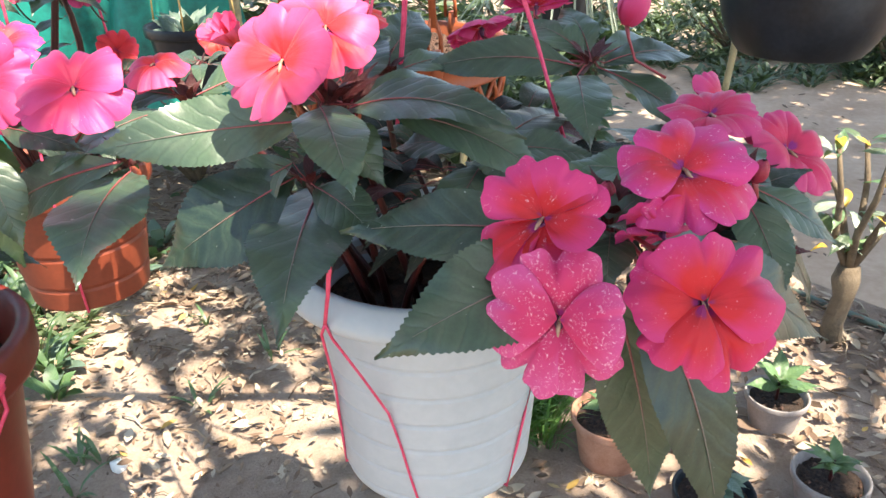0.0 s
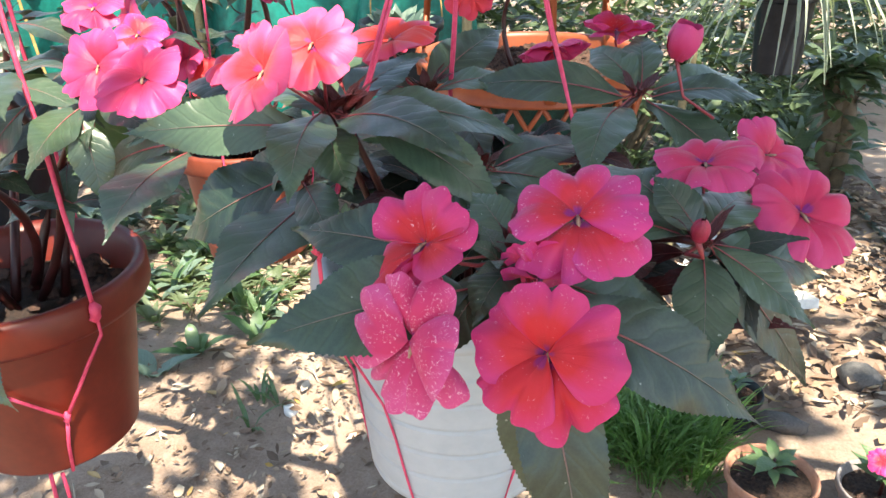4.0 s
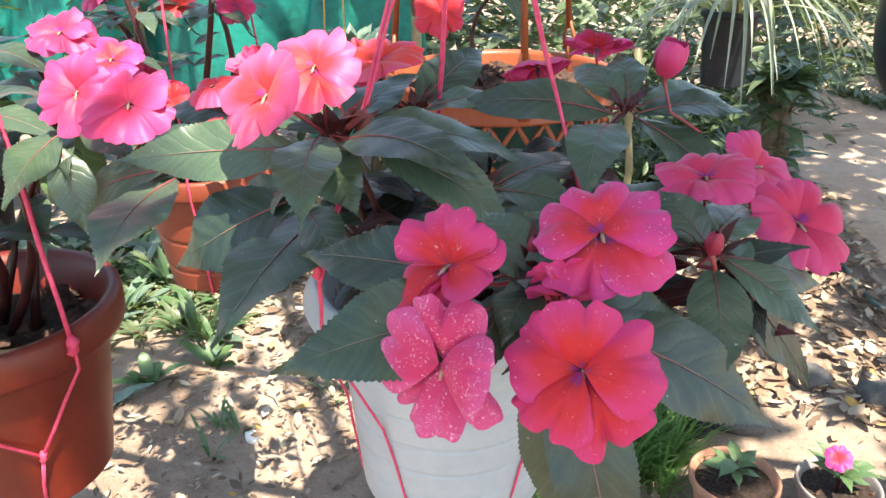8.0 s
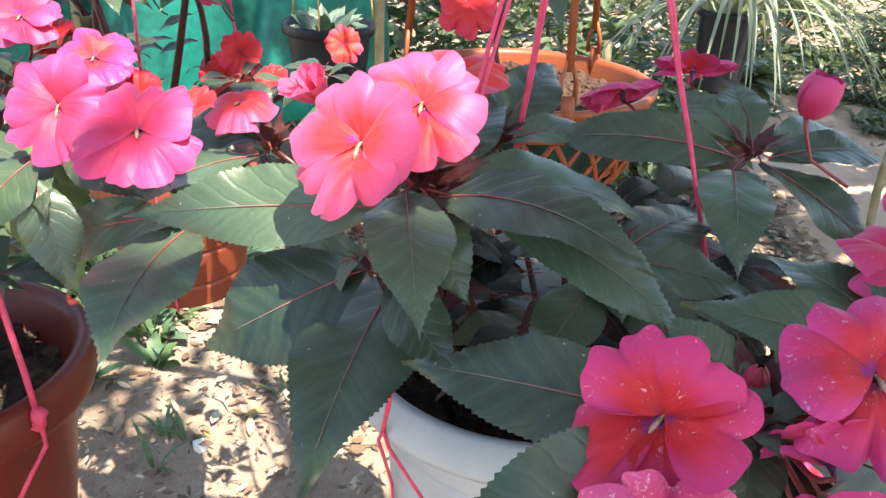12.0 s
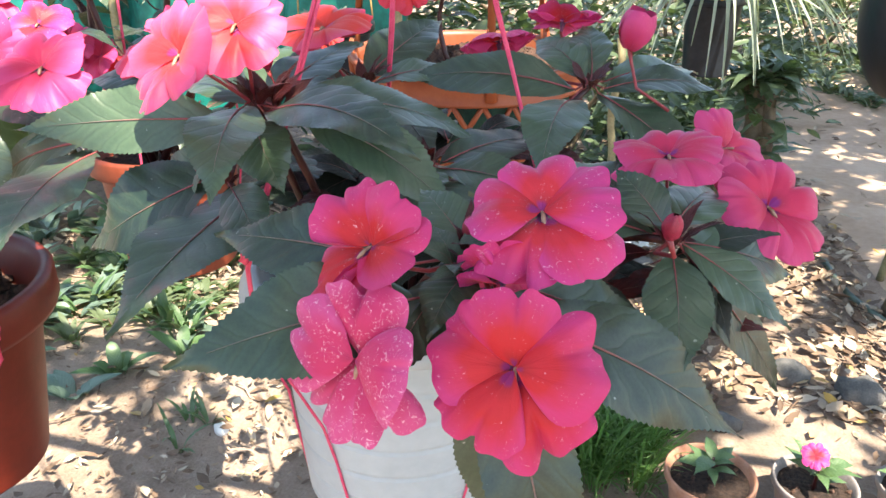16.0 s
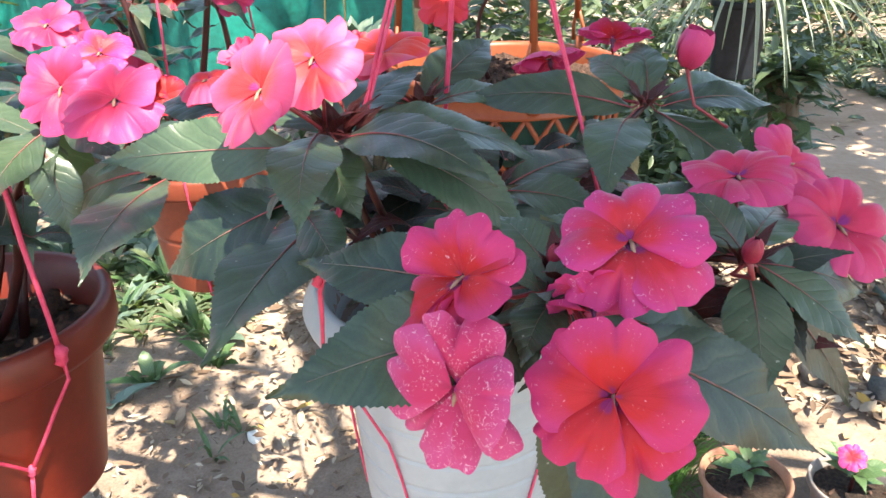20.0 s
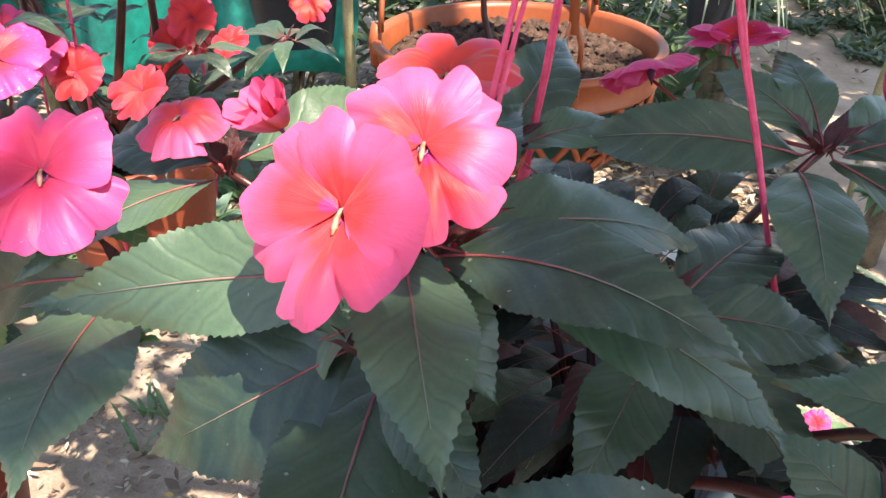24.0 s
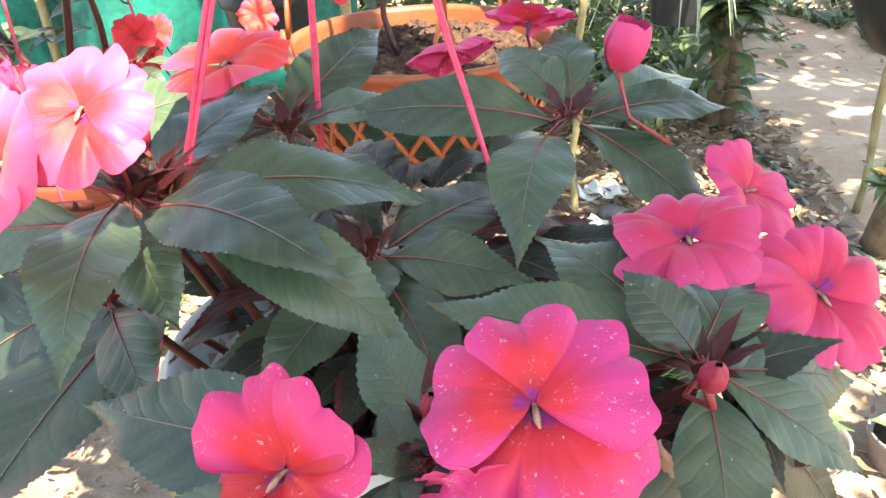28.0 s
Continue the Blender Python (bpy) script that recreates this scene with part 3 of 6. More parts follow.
def litter(name, count, region, size, material, label, seed, lift=0.006):
    """Curled dead leaves scattered over a region."""
    rnd = random.Random(seed)
    V, F = [], []
    made = 0
    while made < count:
        x, y = region(rnd)
        z = ground_z(x, y) + lift + rnd.uniform(0, 0.02)
        a = rnd.uniform(0, 6.28)
        ln = size * rnd.uniform(0.5, 1.3)
        w = ln * rnd.uniform(0.28, 0.5)
        t1, t2 = rnd.uniform(-0.4, 0.4), rnd.uniform(-0.5, 0.5)
        curl, k = rnd.uniform(-0.1, 0.3), len(V)
        ca, sa = math.cos(a), math.sin(a)
        for v, wd in ((0, 0.05), (0.3, 0.85), (0.62, 1.0), (1, 0.04)):
            for s in (-1, 0, 1):
                px, py = s * w / 2 * wd, (v - 0.5) * ln
                pz = curl * ln * (abs(s) * wd * 0.6 + (v - 0.5) ** 2) + t1 * px + t2 * py
                V.append((x + px * ca - py * sa, y + px * sa + py * ca, z + max(pz, -0.004)))
        for i in range(3):
            for j in range(2):
                F.append((k + i * 3 + j, k + i * 3 + j + 1, k + (i + 1) * 3 + j + 1, k + (i + 1) * 3 + j))
        made += 1
    return tagged(part(name, mesh_of(name + "_sheet", V, F), material), label, "leaf litter", kind="stuff")


def bed(rnd):
    while True:
        x, y = rnd.uniform(-2.2, 1.5), rnd.uniform(0.9, 4.2)
        d = noise.noise(Vector((x * 0.9 + 3, y * 0.9, 5))) + 0.45 * (1 if 1.9 < y < 3.6 else 0)
        p = 0.16 + 0.5 * d if x < -0.15 and y < 2.2 else 0.5 + 0.9 * d
        if x < path_edge(y) + 0.05 and rnd.random() < p:
            return x, y


litter("leaf_litter", 5600, bed, 0.05, M_LITTER, "brown and pale dry leaves lying on the earth", 3)
litter("leaf_crumbs", 6800, bed, 0.017, M_LITTER, "small broken bits of dry leaf on the earth", 4)
litter("leaf_crumbs", 1300, lambda r: (r.gauss(-0.75, 0.45), r.uniform(1.0, 2.4)), 0.024, M_LITTER, "fine dry leaf bits trodden into the earth", 6, 0.003)
litter("leaf_litter", 1100, lambda r: (r.uniform(0.15, 0.95), r.uniform(1.9, 3.9)), 0.058, M_LITTER, "thick curled brown leaves heaped along the path", 8, 0.01)
weeds_at = random.Random(19)
rk = random.Random(41)
V, F = [], []
for _ in range(900):
    x, y = bed(rk)
    a, ln, k = rk.uniform(0, 6.28), rk.uniform(0.03, 0.16), len(V)
    z = ground_z(x, y) + 0.006
    tv, tf = tube_data([(x, y, z), (x + 0.5 * ln * math.cos(a), y + 0.5 * ln * math.sin(a), z + rk.uniform(0, 0.015)), (x + ln * math.cos(a + 0.2), y + ln * math.sin(a + 0.2), z + rk.uniform(0, 0.01))], rk.uniform(0.001, 0.0028), 4)
    V += tv
    F += [tuple(i + k for i in f) for f in tf]
tagged(part("twigs", mesh_of("twig_bits", V, F), M_LITTER), "dry twigs and leaf stalks strewn on the earth", "twigs", kind="stuff")
litter("path_leaves", 260, lambda r: (r.uniform(0.6, 2.2), r.uniform(1.6, 6)), 0.045, M_LITTER, "few dry leaves blown on the path", 5, 0.016)


def tuft_mesh(rnd, n, height, spread, wide, V, F, U, at, up=1.0):
    """Adds n arched blades at a place to the lists."""
    for _ in range(n):
        a, k = rnd.uniform(0, 6.28), len(V)
        out = Vector((math.cos(a), math.sin(a), 0))
        side = Vector((-out.y, out.x, 0))
        h, s = height * rnd.uniform(0.5, 1.1), spread * rnd.uniform(0.3, 1.1)
        base = Vector(at) + out * rnd.uniform(0, 0.3) * spread
        for i in range(5):
            v = i / 4
            p = base + out * s * v ** 1.3 + Vector((0, 0, h * (v - 0.45 * v * v * up)))
            w = wide * (0.35 + math.sin(math.pi * min(0.97, 0.15 + 0.8 * v)) * 0.65) * (1 - 0.85 * max(0, v - 0.7) / 0.3)
            for q in (-1, 0, 1):
                V.append(p + side * q * w / 2 + Vector((0, 0, 0.15 * w * abs(q))))
                U.append((0.5 + q * 0.5, v))
        for i in range(4):
            for j in range(2):
                F.append((k + i * 3 + j, k + i * 3 + j + 1, k + (i + 1) * 3 + j + 1, k + (i + 1) * 3 + j))


def weeds(name, places, material, label, seed, height=0.1, wide=0.022, n=14, spread=0.09):
    rnd = random.Random(seed)
    V, F, U = [], [], []
    for x, y in places:
        tuft_mesh(rnd, n, height * rnd.uniform(0.6, 1.3), spread, wide, V, F, U, (x, y, ground_z(x, y) - 0.005))
    return tagged(part(name, mesh_of(name + "_blades", V, F, U), material), label, "weeds", kind="stuff")


rw = random.Random(9)
weeds("weeds", [(rw.gauss(-1.5, 0.22), rw.gauss(1.95, 0.25)) for _ in range(28)], M_WEED, "sunlit pale green weeds growing low on the earth", 11)
weeds("weeds", [(rw.gauss(-1.75, 0.35), rw.gauss(2.3, 0.4)) for _ in range(22)], M_WEED, "broad-leaved pale green weeds on the earth", 12, 0.12, 0.032, 12, 0.12)
far_side = []
while len(far_side) < 420:
    x, y = rw.uniform(1.0, 4.6), rw.uniform(4.6, 7.6)
    if y > 4.8 + 0.12 * math.sin(3 * x) + 2.0 * max(0, 1.8 - x):
        far_side.append((x, y))
weeds("grass", far_side, M_BRIGHT, "low undergrowth covering the bank past the path", 18, 0.16, 0.03, 14, 0.16)
weeds("grass", [(rw.uniform(2.9, 4.5), rw.uniform(3, 8.5)) for _ in range(200)], M_BRIGHT, "rough grass and weeds along the far side of the path", 13, 0.3, 0.02, 16, 0.2)
weeds("grass", [(rw.uniform(-0.3, 0.55), rw.gauss(4.6, 0.5)) for _ in range(90)], M_BRIGHT, "green undergrowth beside the path", 14, 0.3, 0.03, 14, 0.2)
weeds("weeds", [(rw.uniform(-1.7, -1.1), rw.uniform(1.8, 2.5)) for _ in range(14)], M_PALE, "thin straggling green weeds rising from the litter", 16, 0.24, 0.022, 7, 0.14)
weeds("weeds", [(weeds_at.uniform(-1.2, -0.3), weeds_at.uniform(1.2, 2.1)) for _ in range(6)], M_PALE, "sparse thin weeds standing in the trodden earth", 17, 0.13, 0.011, 6, 0.09)
weeds("feathery_plant", [(0.10 + rw.gauss(0, 0.08), 1.62 + rw.gauss(0, 0.09)) for _ in range(64)], M_FEATHER, "soft feathery bright green plant on the ground", 15, 0.30, 0.0055, 30, 0.13)
rb = random.Random(57)
weeds("weeds", [(rb.uniform(-2.4, -1.2), rb.uniform(1.4, 2.9)) for _ in range(36)], M_GREYLEAF, "broad bluish green leaves of low weeds", 58, 0.15, 0.05, 7, 0.13)
weeds("weeds", [(rb.uniform(-2.2, -1.15), rb.uniform(1.4, 2.7)) for _ in range(30)], M_PALE, "broad light green leaves of low weeds", 59, 0.12, 0.042, 7, 0.11)


# ---------- bushes that close the view ----------
def bush(name, place, size, count, leaf_len, material, label, seed, bare=0.0):
    """A shrub: forked woody stems and a crown of many leaves with gaps."""
    rnd = random.Random(seed)
    x0, y0 = place
    z0 = ground_z(x0, y0) - 0.01
    ob = holder(name, (x0, y0, z0), label, "bush", "garden bushes")
    V, F, U, ends = [], [], [], []
    for k in range(6):
        a = rnd.uniform(0, 6.28)
        end = Vector((x0 + math.cos(a) * size[0] * rnd.uniform(0.3, 0.9), y0 + math.sin(a) * size[1] * rnd.uniform(0.3, 0.9), z0 + size[2] * rnd.uniform(0.55, 1.0)))
        ends.append(end)
        part("branch", tube(arc((x0, y0, z0), end, 0.06 * size[2], 7, (math.sin(a), math.cos(a), 0)), [0.022, 0.019, 0.016, 0.013, 0.011, 0.009, 0.006], 6), M_BARK, ob)
    clumps = [Vector((x0 + rnd.uniform(-1, 1) * size[0], y0 + rnd.uniform(-1, 1) * size[1], z0 + size[2] * rnd.uniform(0.12 + bare, 1.0))) for _ in range(26)] + ends
    for _ in range(count):
        c = rnd.choice(clumps)
        p = c + Vector((rnd.gauss(0, 1), rnd.gauss(0, 1), rnd.gauss(0, 1))) * 0.16 * size[2]
        if p.z < z0 + 0.01:
            continue
        a, ln = rnd.uniform(0, 6.28), leaf_len * rnd.uniform(0.6, 1.3)
        d = Vector((math.cos(a), math.sin(a), rnd.uniform(-0.7, 0.5))).normalized()
        s = d.cross(Vector((rnd.gauss(0, 0.4), rnd.gauss(0, 0.4), 1))).normalized()
        k, up = len(V), s.cross(d)
        for v, w in ((0, 0.06), (0.35, 0.9), (0.7, 0.75), (1, 0.04)):
            for q in (-1, 0, 1):
                V.append(p + d * v * ln + s * q * w * ln * 0.19 + up * (0.05 * ln * abs(q) - 0.12 * ln * v * v))
                U.append((0.5 + 0.5 * q, v))
        for i in range(3):
            for j in range(2):
                F.append((k + i * 3 + j, k + i * 3 + j + 1, k + (i + 1) * 3 + j + 1, k + (i + 1) * 3 + j))
    tagged(part("crown", mesh_of("crown_leaves", V, F, U), material, ob), kind="stuff")
    return ob


bush("bush", (-0.35, 3.6), (0.7, 0.4, 0.9), 1500, 0.10, M_BRIGHT, "dense green garden bush in half shade", 21)
bush("bush", (-1.3, 3.4), (0.7, 0.4, 1.1), 1500, 0.11, M_BRIGHT, "leafy dark green bush behind the net", 22)
bush("bush", (-2.6, 3.0), (0.7, 0.5, 1.2), 1400, 0.11, M_BRIGHT, "leafy bush beyond the shade net", 23)
bush("bush", (0.25, 5.4), (0.8, 0.5, 0.9), 1300, 0.11, M_BRIGHT, "shaded bush beside the path", 24)
bush("bush", (3.3, 6.2), (0.9, 0.8, 1.0), 1500, 0.11, M_BRIGHT, "wild bush on the far side of the path", 25)
bush("bush", (2.1, 6.0), (0.6, 0.4, 0.5), 1300, 0.08, M_BRIGHT, "low tangled bush past the bend of the path", 29)
bush("bush", (3.0, 5.4), (0.5, 0.4, 0.6), 1200, 0.09, M_BRIGHT, "scrubby green bush on the bank", 30)
bush("bush", (1.4, 7.4), (0.7, 0.5, 0.7), 1300, 0.10, M_BRIGHT, "dark bush standing behind the bend", 31)
bush("bush", (1.6, 9.6), (1.8, 0.6, 1.0), 2000, 0.13, M_BRIGHT, "bushes where the path ends in shade", 26)
bush("bush", (3.6, 3.6), (0.6, 0.7, 0.9), 1200, 0.11, M_BRIGHT, "green bush beyond the path", 27)
bush("bush", (-1.2, 7.5), (2.2, 0.8, 1.6), 2400, 0.14, M_BRIGHT, "tall shaded thicket far behind", 28)

# shade net hung between posts, in soft folds
V, F = [], []
for i in range(61):
    u = i / 60
    x = -3.0 + 2.25 * u
    for j in range(15):
        v = j / 14
        y = 2.45 + 0.085 * math.sin(u * 26 + 1.5 * v + 0.8 * math.sin(7 * u)) * (0.4 + v) + 0.03 * math.sin(u * 61 + 4 * v) + 0.1 * u
        V.append((x + 0.02 * math.sin(9 * v + 20 * u), y, 1.45 - (1.15 + 0.05 * math.sin(u * 13)) * v))
for i in range(60):
    for j in range(14):
        F.append((i * 15 + j, i * 15 + j + 1, (i + 1) * 15 + j + 1, (i + 1) * 15 + j))
net = holder("shade_net", (-1.9, 2.5, GROUND), "turquoise green shade net hung in folds between posts", "net")
cloth = part("net_cloth", mesh_of("net_sheet", V, F), M_NET, net)
cloth.modifiers.new("thick", "SOLIDIFY").thickness = 0.002
for x in (-3.0, -1.9, -0.75):
    part("post", tube([(x, 2.56, GROUND - 0.05), (x + 0.01, 2.56, 1.5)], 0.018, 8), M_BAMBOO, net)
part("rail", tube([(-3.05, 2.5, 1.46), (-0.7, 2.58, 1.46)], 0.012, 8), M_BAMBOO, net)

# roof rail from which everything hangs
rail = holder("bamboo_pergola", (0, 0.5, GROUND), "bamboo frame that the pots hang from", "pergola")
POSTS = ((-2.0, -0.9), (2.4, -0.9), (-3.2, 3.0), (2.6, 2.6))
for x, y in POSTS:
    part("post", tube([(x, y, GROUND - 0.05), (x, y, 1.1), (x, y, 2.22)], [0.03, 0.028, 0.026], 10), M_BAMBOO, rail)
for y in (0.48, 0.92, 2.1):
    part("cross_bar", tube([(-3.3, y, 2.14), (0, y, 2.13), (2.7, y, 2.14)], 0.02, 8), M_BAMBOO, rail)
part("side_bar", tube([(-2.0, -0.95, 2.17), (-3.25, 3.05, 2.17)], 0.022, 8), M_BAMBOO, rail)
part("side_bar", tube([(2.4, -0.95, 2.17), (2.6, 2.65, 2.17)], 0.022, 8), M_BAMBOO, rail)

# unseen tree added overhead, its crown shaped to throw the broken shade
tree = holder("unseen_shade_tree", (2.2, -2.0, GROUND), "unseen spreading tree added overhead to throw broken shade on the pots", "tree")
part("trunk", tube([(2.2, -2.0, GROUND - 0.1), (2.15, -1.95, 0.6), (2.1, -1.8, 1.8), (2.0, -1.4, 3.2), (1.9, -1.0, 4.2)], [0.16, 0.13, 0.11, 0.09, 0.07], 12), M_BARK, tree)
for end in ((0.4, 0.9, 4.65), (1.6, 1.9, 4.65), (0.2, -0.9, 4.65), (3.4, 0.9, 4.65), (3.2, -1.2, 4.65), (4.0, 2.3, 4.65)):
    part("limb", tube(arc((1.95, -1.2, 3.7), end, 0.15, 8), [0.06, 0.05, 0.042, 0.035, 0.028, 0.022, 0.016, 0.01], 8), M_BARK, tree)
rt = random.Random(77)
V, F, U = [], [], []
SHADE_Z = 4.6
# crown openings set where sun should fall: x, y, half width, half depth
OPENINGS = ((1.14, -0.75, 0.22, 0.30), (2.6, 0.32, 0.42, 0.5), (1.2, -0.05, 0.38, 0.32), (0.5, 0.42, 0.5, 0.42), (0.05, 1.15, 0.24, 0.36), (1.85, 0.6, 0.3, 0.26), (2.68, 2.13, 0.15, 0.07), (3.13, 2.73, 0.22, 0.07), (3.2, 2.33, 0.26, 0.08), (3.0, 1.5, 0.2, 0.06), (2.42, 1.2, 0.27, 0.4), (2.85, 0.72, 0.22, 0.2), (1.25, 2.2, 0.5, 0.32), (0.72, -0.35, 0.2, 0.26))


def crown_gap(x, y):
    # leaf-filled spots that keep the main plant and terracotta pot shaded
    if ((x - 1.592) / 0.245) ** 4 + ((y + 0.78) / 0.36) ** 4 < 1:
        return False
    if ((x - 1.0) / 0.15) ** 4 + ((y + 1.02) / 0.13) ** 4 < 1:
        return False
    if ((x - 1.155) / 0.035) ** 2 + ((y + 0.84) / 0.035) ** 2 < 1:
        return False
    if abs(x - 1.14) < 0.26 and abs(y + 0.75) < 0.33 and x < 1.2 and noise.noise(Vector((x * 13, y * 13, 5.5))) < -0.2:
        return False
    for cx, cy, a, c in OPENINGS:
        if ((x - cx) / a) ** 2 + ((y - cy) / c) ** 2 < 1 + 0.8 * noise.noise(Vector((x * 9, y * 9, 2))):
            return cy < -0.5 or noise.noise(Vector((x * 6.5, y * 6.5, 3.3))) > -0.32
    if x > 2.15 and y > 0.2:
        return noise.noise(Vector((x * 2.6, y * 5.2, 7.3))) > 0.52
    return noise.noise(Vector((x * 1.1, y * 1.1, 7.3))) + 0.6 * noise.noise(Vector((x * 2.2, y * 2.2, 1.1))) > 0.46


for n in range(16500):
    x, y = rt.uniform(-0.6, 4.4), rt.uniform(-1.6, 4.4)
    a, ln, dz = rt.uniform(0, 6.28), rt.uniform(0.09, 0.17), rt.uniform(-0.12, 0.14)
    if n >= 12000:
        x, y = rt.uniform(2.15, 4.4), rt.uniform(0.2, 4.4)
    elif n > 10800:
        x, y, ln = rt.uniform(1.33, 1.83), rt.uniform(-1.16, -0.42), ln * 0.7
    if crown_gap(x, y):
        continue
    p = Vector((x, y, SHADE_Z + dz))
    dd = Vector((math.cos(a), math.sin(a), rt.uniform(-0.35, 0.2))).normalized()
    s = dd.cross(Vector((rt.gauss(0, 0.25), rt.gauss(0, 0.25), 1))).normalized()
    p -= dd * ln * 0.5
    k = len(V)
    for v, w in ((0, 0.05), (0.35, 0.95), (0.7, 0.75), (1, 0.04)):
        for q in (-1, 0, 1):
            V.append(p + dd * v * ln + s * q * w * ln * 0.25)
            U.append((0.5 + 0.5 * q, v))
    for i in range(3):
        for j in range(2):
            F.append((k + i * 3 + j, k + i * 3 + j + 1, k + (i + 1) * 3 + j + 1, k + (i + 1) * 3 + j))
# ragged outer parts of the crown
for n in range(9000):
    x, y = rt.uniform(-2.2, 6.2), rt.uniform(-3.2, 6.2)
    a, ln, dz = rt.uniform(0, 6.28), rt.uniform(0.1, 0.2), rt.uniform(-0.2, 0.3)
    r = math.hypot((x - 2.0) / 4.0, (y - 1.5) / 4.4) + 0.35 * noise.noise(Vector((x * 0.7, y * 0.7, 4)))
    if (-0.6 < x < 4.4 and -1.6 < y < 4.4) or r > 0.95 or noise.noise(Vector((x * 1.3, y * 1.3, 9))) > 0.25:
        continue
    p = Vector((x, y, SHADE_Z + dz))
    dd = Vector((math.cos(a), math.sin(a), rt.uniform(-0.35, 0.2))).normalized()
    s = dd.cross(Vector((rt.gauss(0, 0.25), rt.gauss(0, 0.25), 1))).normalized()
    k = len(V)
    for v, w in ((0, 0.05), (0.35, 0.95), (0.7, 0.75), (1, 0.04)):
        for q in (-1, 0, 1):
            V.append(p + dd * v * ln + s * q * w * ln * 0.25)
            U.append((0.5 + 0.5 * q, v))
    for i in range(3):
        for j in range(2):
            F.append((k + i * 3 + j, k + i * 3 + j + 1, k + (i + 1) * 3 + j + 1, k + (i + 1) * 3 + j))
tagged(part("crown", mesh_of("tree_leaves", V, F, U), M_BRIGHT, tree), kind="stuff")


# ---------- pots ----------
def pot_profile(r, h, base, lip, wall=0.004):
    """(radius, height) pairs from the inside bottom over the lip to the outside bottom; z = 0 at the lip."""
    return [(0.001, -h + wall), (base - wall, -h + wall), (r - lip * 0.8 - wall, -lip * 1.6), (r - 0.45 * lip, -0.25 * lip), (r - 0.3 * lip, 0.0), (r - 0.1 * lip, 0.001),
            (r, -0.12 * lip), (r, -0.85 * lip), (r - 0.06 * lip, -1.0 * lip), (r - 0.5 * lip, -1.05 * lip), (r - 0.55 * lip, -1.2 * lip)]


def hanging_pot(name, place, r, h, base, lip, material, label, bands=0, tilt=(0, 0), belly=1.15):
    """A moulded pot, its lip at place, with band grooves on the outside."""
    ob = holder(name, place, label, "pot", "hanging pots" if name != "flower_pot" else "pots on the ground")
    m = Matrix.Translation(place) @ Matrix.Rotation(radians(tilt[0]), 4, "X") @ Matrix.Rotation(radians(tilt[1]), 4, "Y")
    prof = pot_profile(r, h, base, lip)
    r0, z0 = prof[-1]
    steps = 84
    for i in range(1, steps + 1):
        v = i / steps
        rr = r0 + (base - r0) * v ** belly
        if bands:
            ph = v * bands - 0.35
            near = abs(ph - round(ph))
            if near < 0.045 and 0 < round(ph) < bands:
                rr -= 0.0022
        prof.append((rr, z0 + (-h - z0) * v))
    prof += [(base - 0.006, -h - 0.001), (0.001, -h + 0.001)]
    part("body", lathe(prof, 64, name="pot_body"), material, ob, "", m)
    return ob, m


def soil_disc(parent, m, r, depth, seed, material, crumbs=60, size=0.006, name="soil"):
    """Uneven soil surface and loose crumbs on it."""
    rnd = random.Random(seed)

    def height(x, y):
        return depth + 0.08 * r * (0.6 * noise.noise(Vector((x * 40, y * 40, seed))) + 0.7 * noise.noise(Vector((x * 120, y * 120, seed))))
    V, F, rings, sides = [(0, 0, depth)], [], 18, 60
    for i in range(1, rings + 1):
        for k in range(sides):
            w = 2 * math.pi * k / sides
            rr = r * i / rings
            x, y = rr * math.cos(w), rr * math.sin(w)
            V.append((x, y, height(x, y) if i < rings else depth))
    for k in range(sides):
        F.append((0, 1 + k, 1 + (k + 1) % sides))
    for i in range(rings - 1):
        for k in range(sides):
            a, b2 = 1 + i * sides + k, 1 + i * sides + (k + 1) % sides
            F.append((a, a + sides, b2 + sides, b2))
    part(name, mesh_of("soil_top", V, F), material, parent, "", m)
    V, F = [], []
    for _ in range(crumbs):
        w, rr = rnd.uniform(0, 6.28), r * math.sqrt(rnd.random()) * 0.95
        c = Vector((rr * math.cos(w), rr * math.sin(w), height(rr * math.cos(w), rr * math.sin(w)) + rnd.uniform(-0.1, 0.5) * size))
        k, s = len(V), size * rnd.uniform(0.4, 1.5)
        for dx, dy, dz in ((1, 0, 0), (-1, 0, 0), (0, 1, 0), (0, -1, 0), (0, 0, 0.8), (0, 0, -0.8), (0.7, 0.6, 0.5), (-0.6, -0.7, 0.4)):
            V.append(c + Vector((dx * rnd.uniform(0.6, 1.1), dy * rnd.uniform(0.6, 1.1), dz)) * s)
        F += [(k, k + 6, k + 4), (k + 6, k + 2, k + 4), (k + 2, k + 1, k + 4), (k + 1, k + 7, k + 4), (k + 7, k + 3, k + 4), (k + 3, k, k + 4), (k, k + 2, k + 6), (k + 1, k + 3, k + 7),
              (k, k + 5, k + 2), (k + 2, k + 5, k + 1), (k + 1, k + 5, k + 3), (k + 3, k + 5, k)]
    tagged(part("loose_soil", mesh_of("crumbs", V, F, None, False), M_GRAIN, parent, "", m), kind="stuff")


def cord(name, points, parent, r=0.0016, mat=None, sides=6):
    pts = []
    for a, b2 in zip(points[:-1], points[1:]):
        n = max(2, int((Vector(b2) - Vector(a)).length / 0.03))
        pts += [Vector(a).lerp(Vector(b2), i / n) for i in range(n)]
    pts.append(Vector(points[-1]))
    pts = [p + Vector((noise.noise(p * 25), noise.noise(p * 25 + Vector((9, 0, 0))), 0)) * 0.0012 for p in pts]
    return part(name, tube(pts, r, sides, "cord_line"), mat or M_STRING, parent)


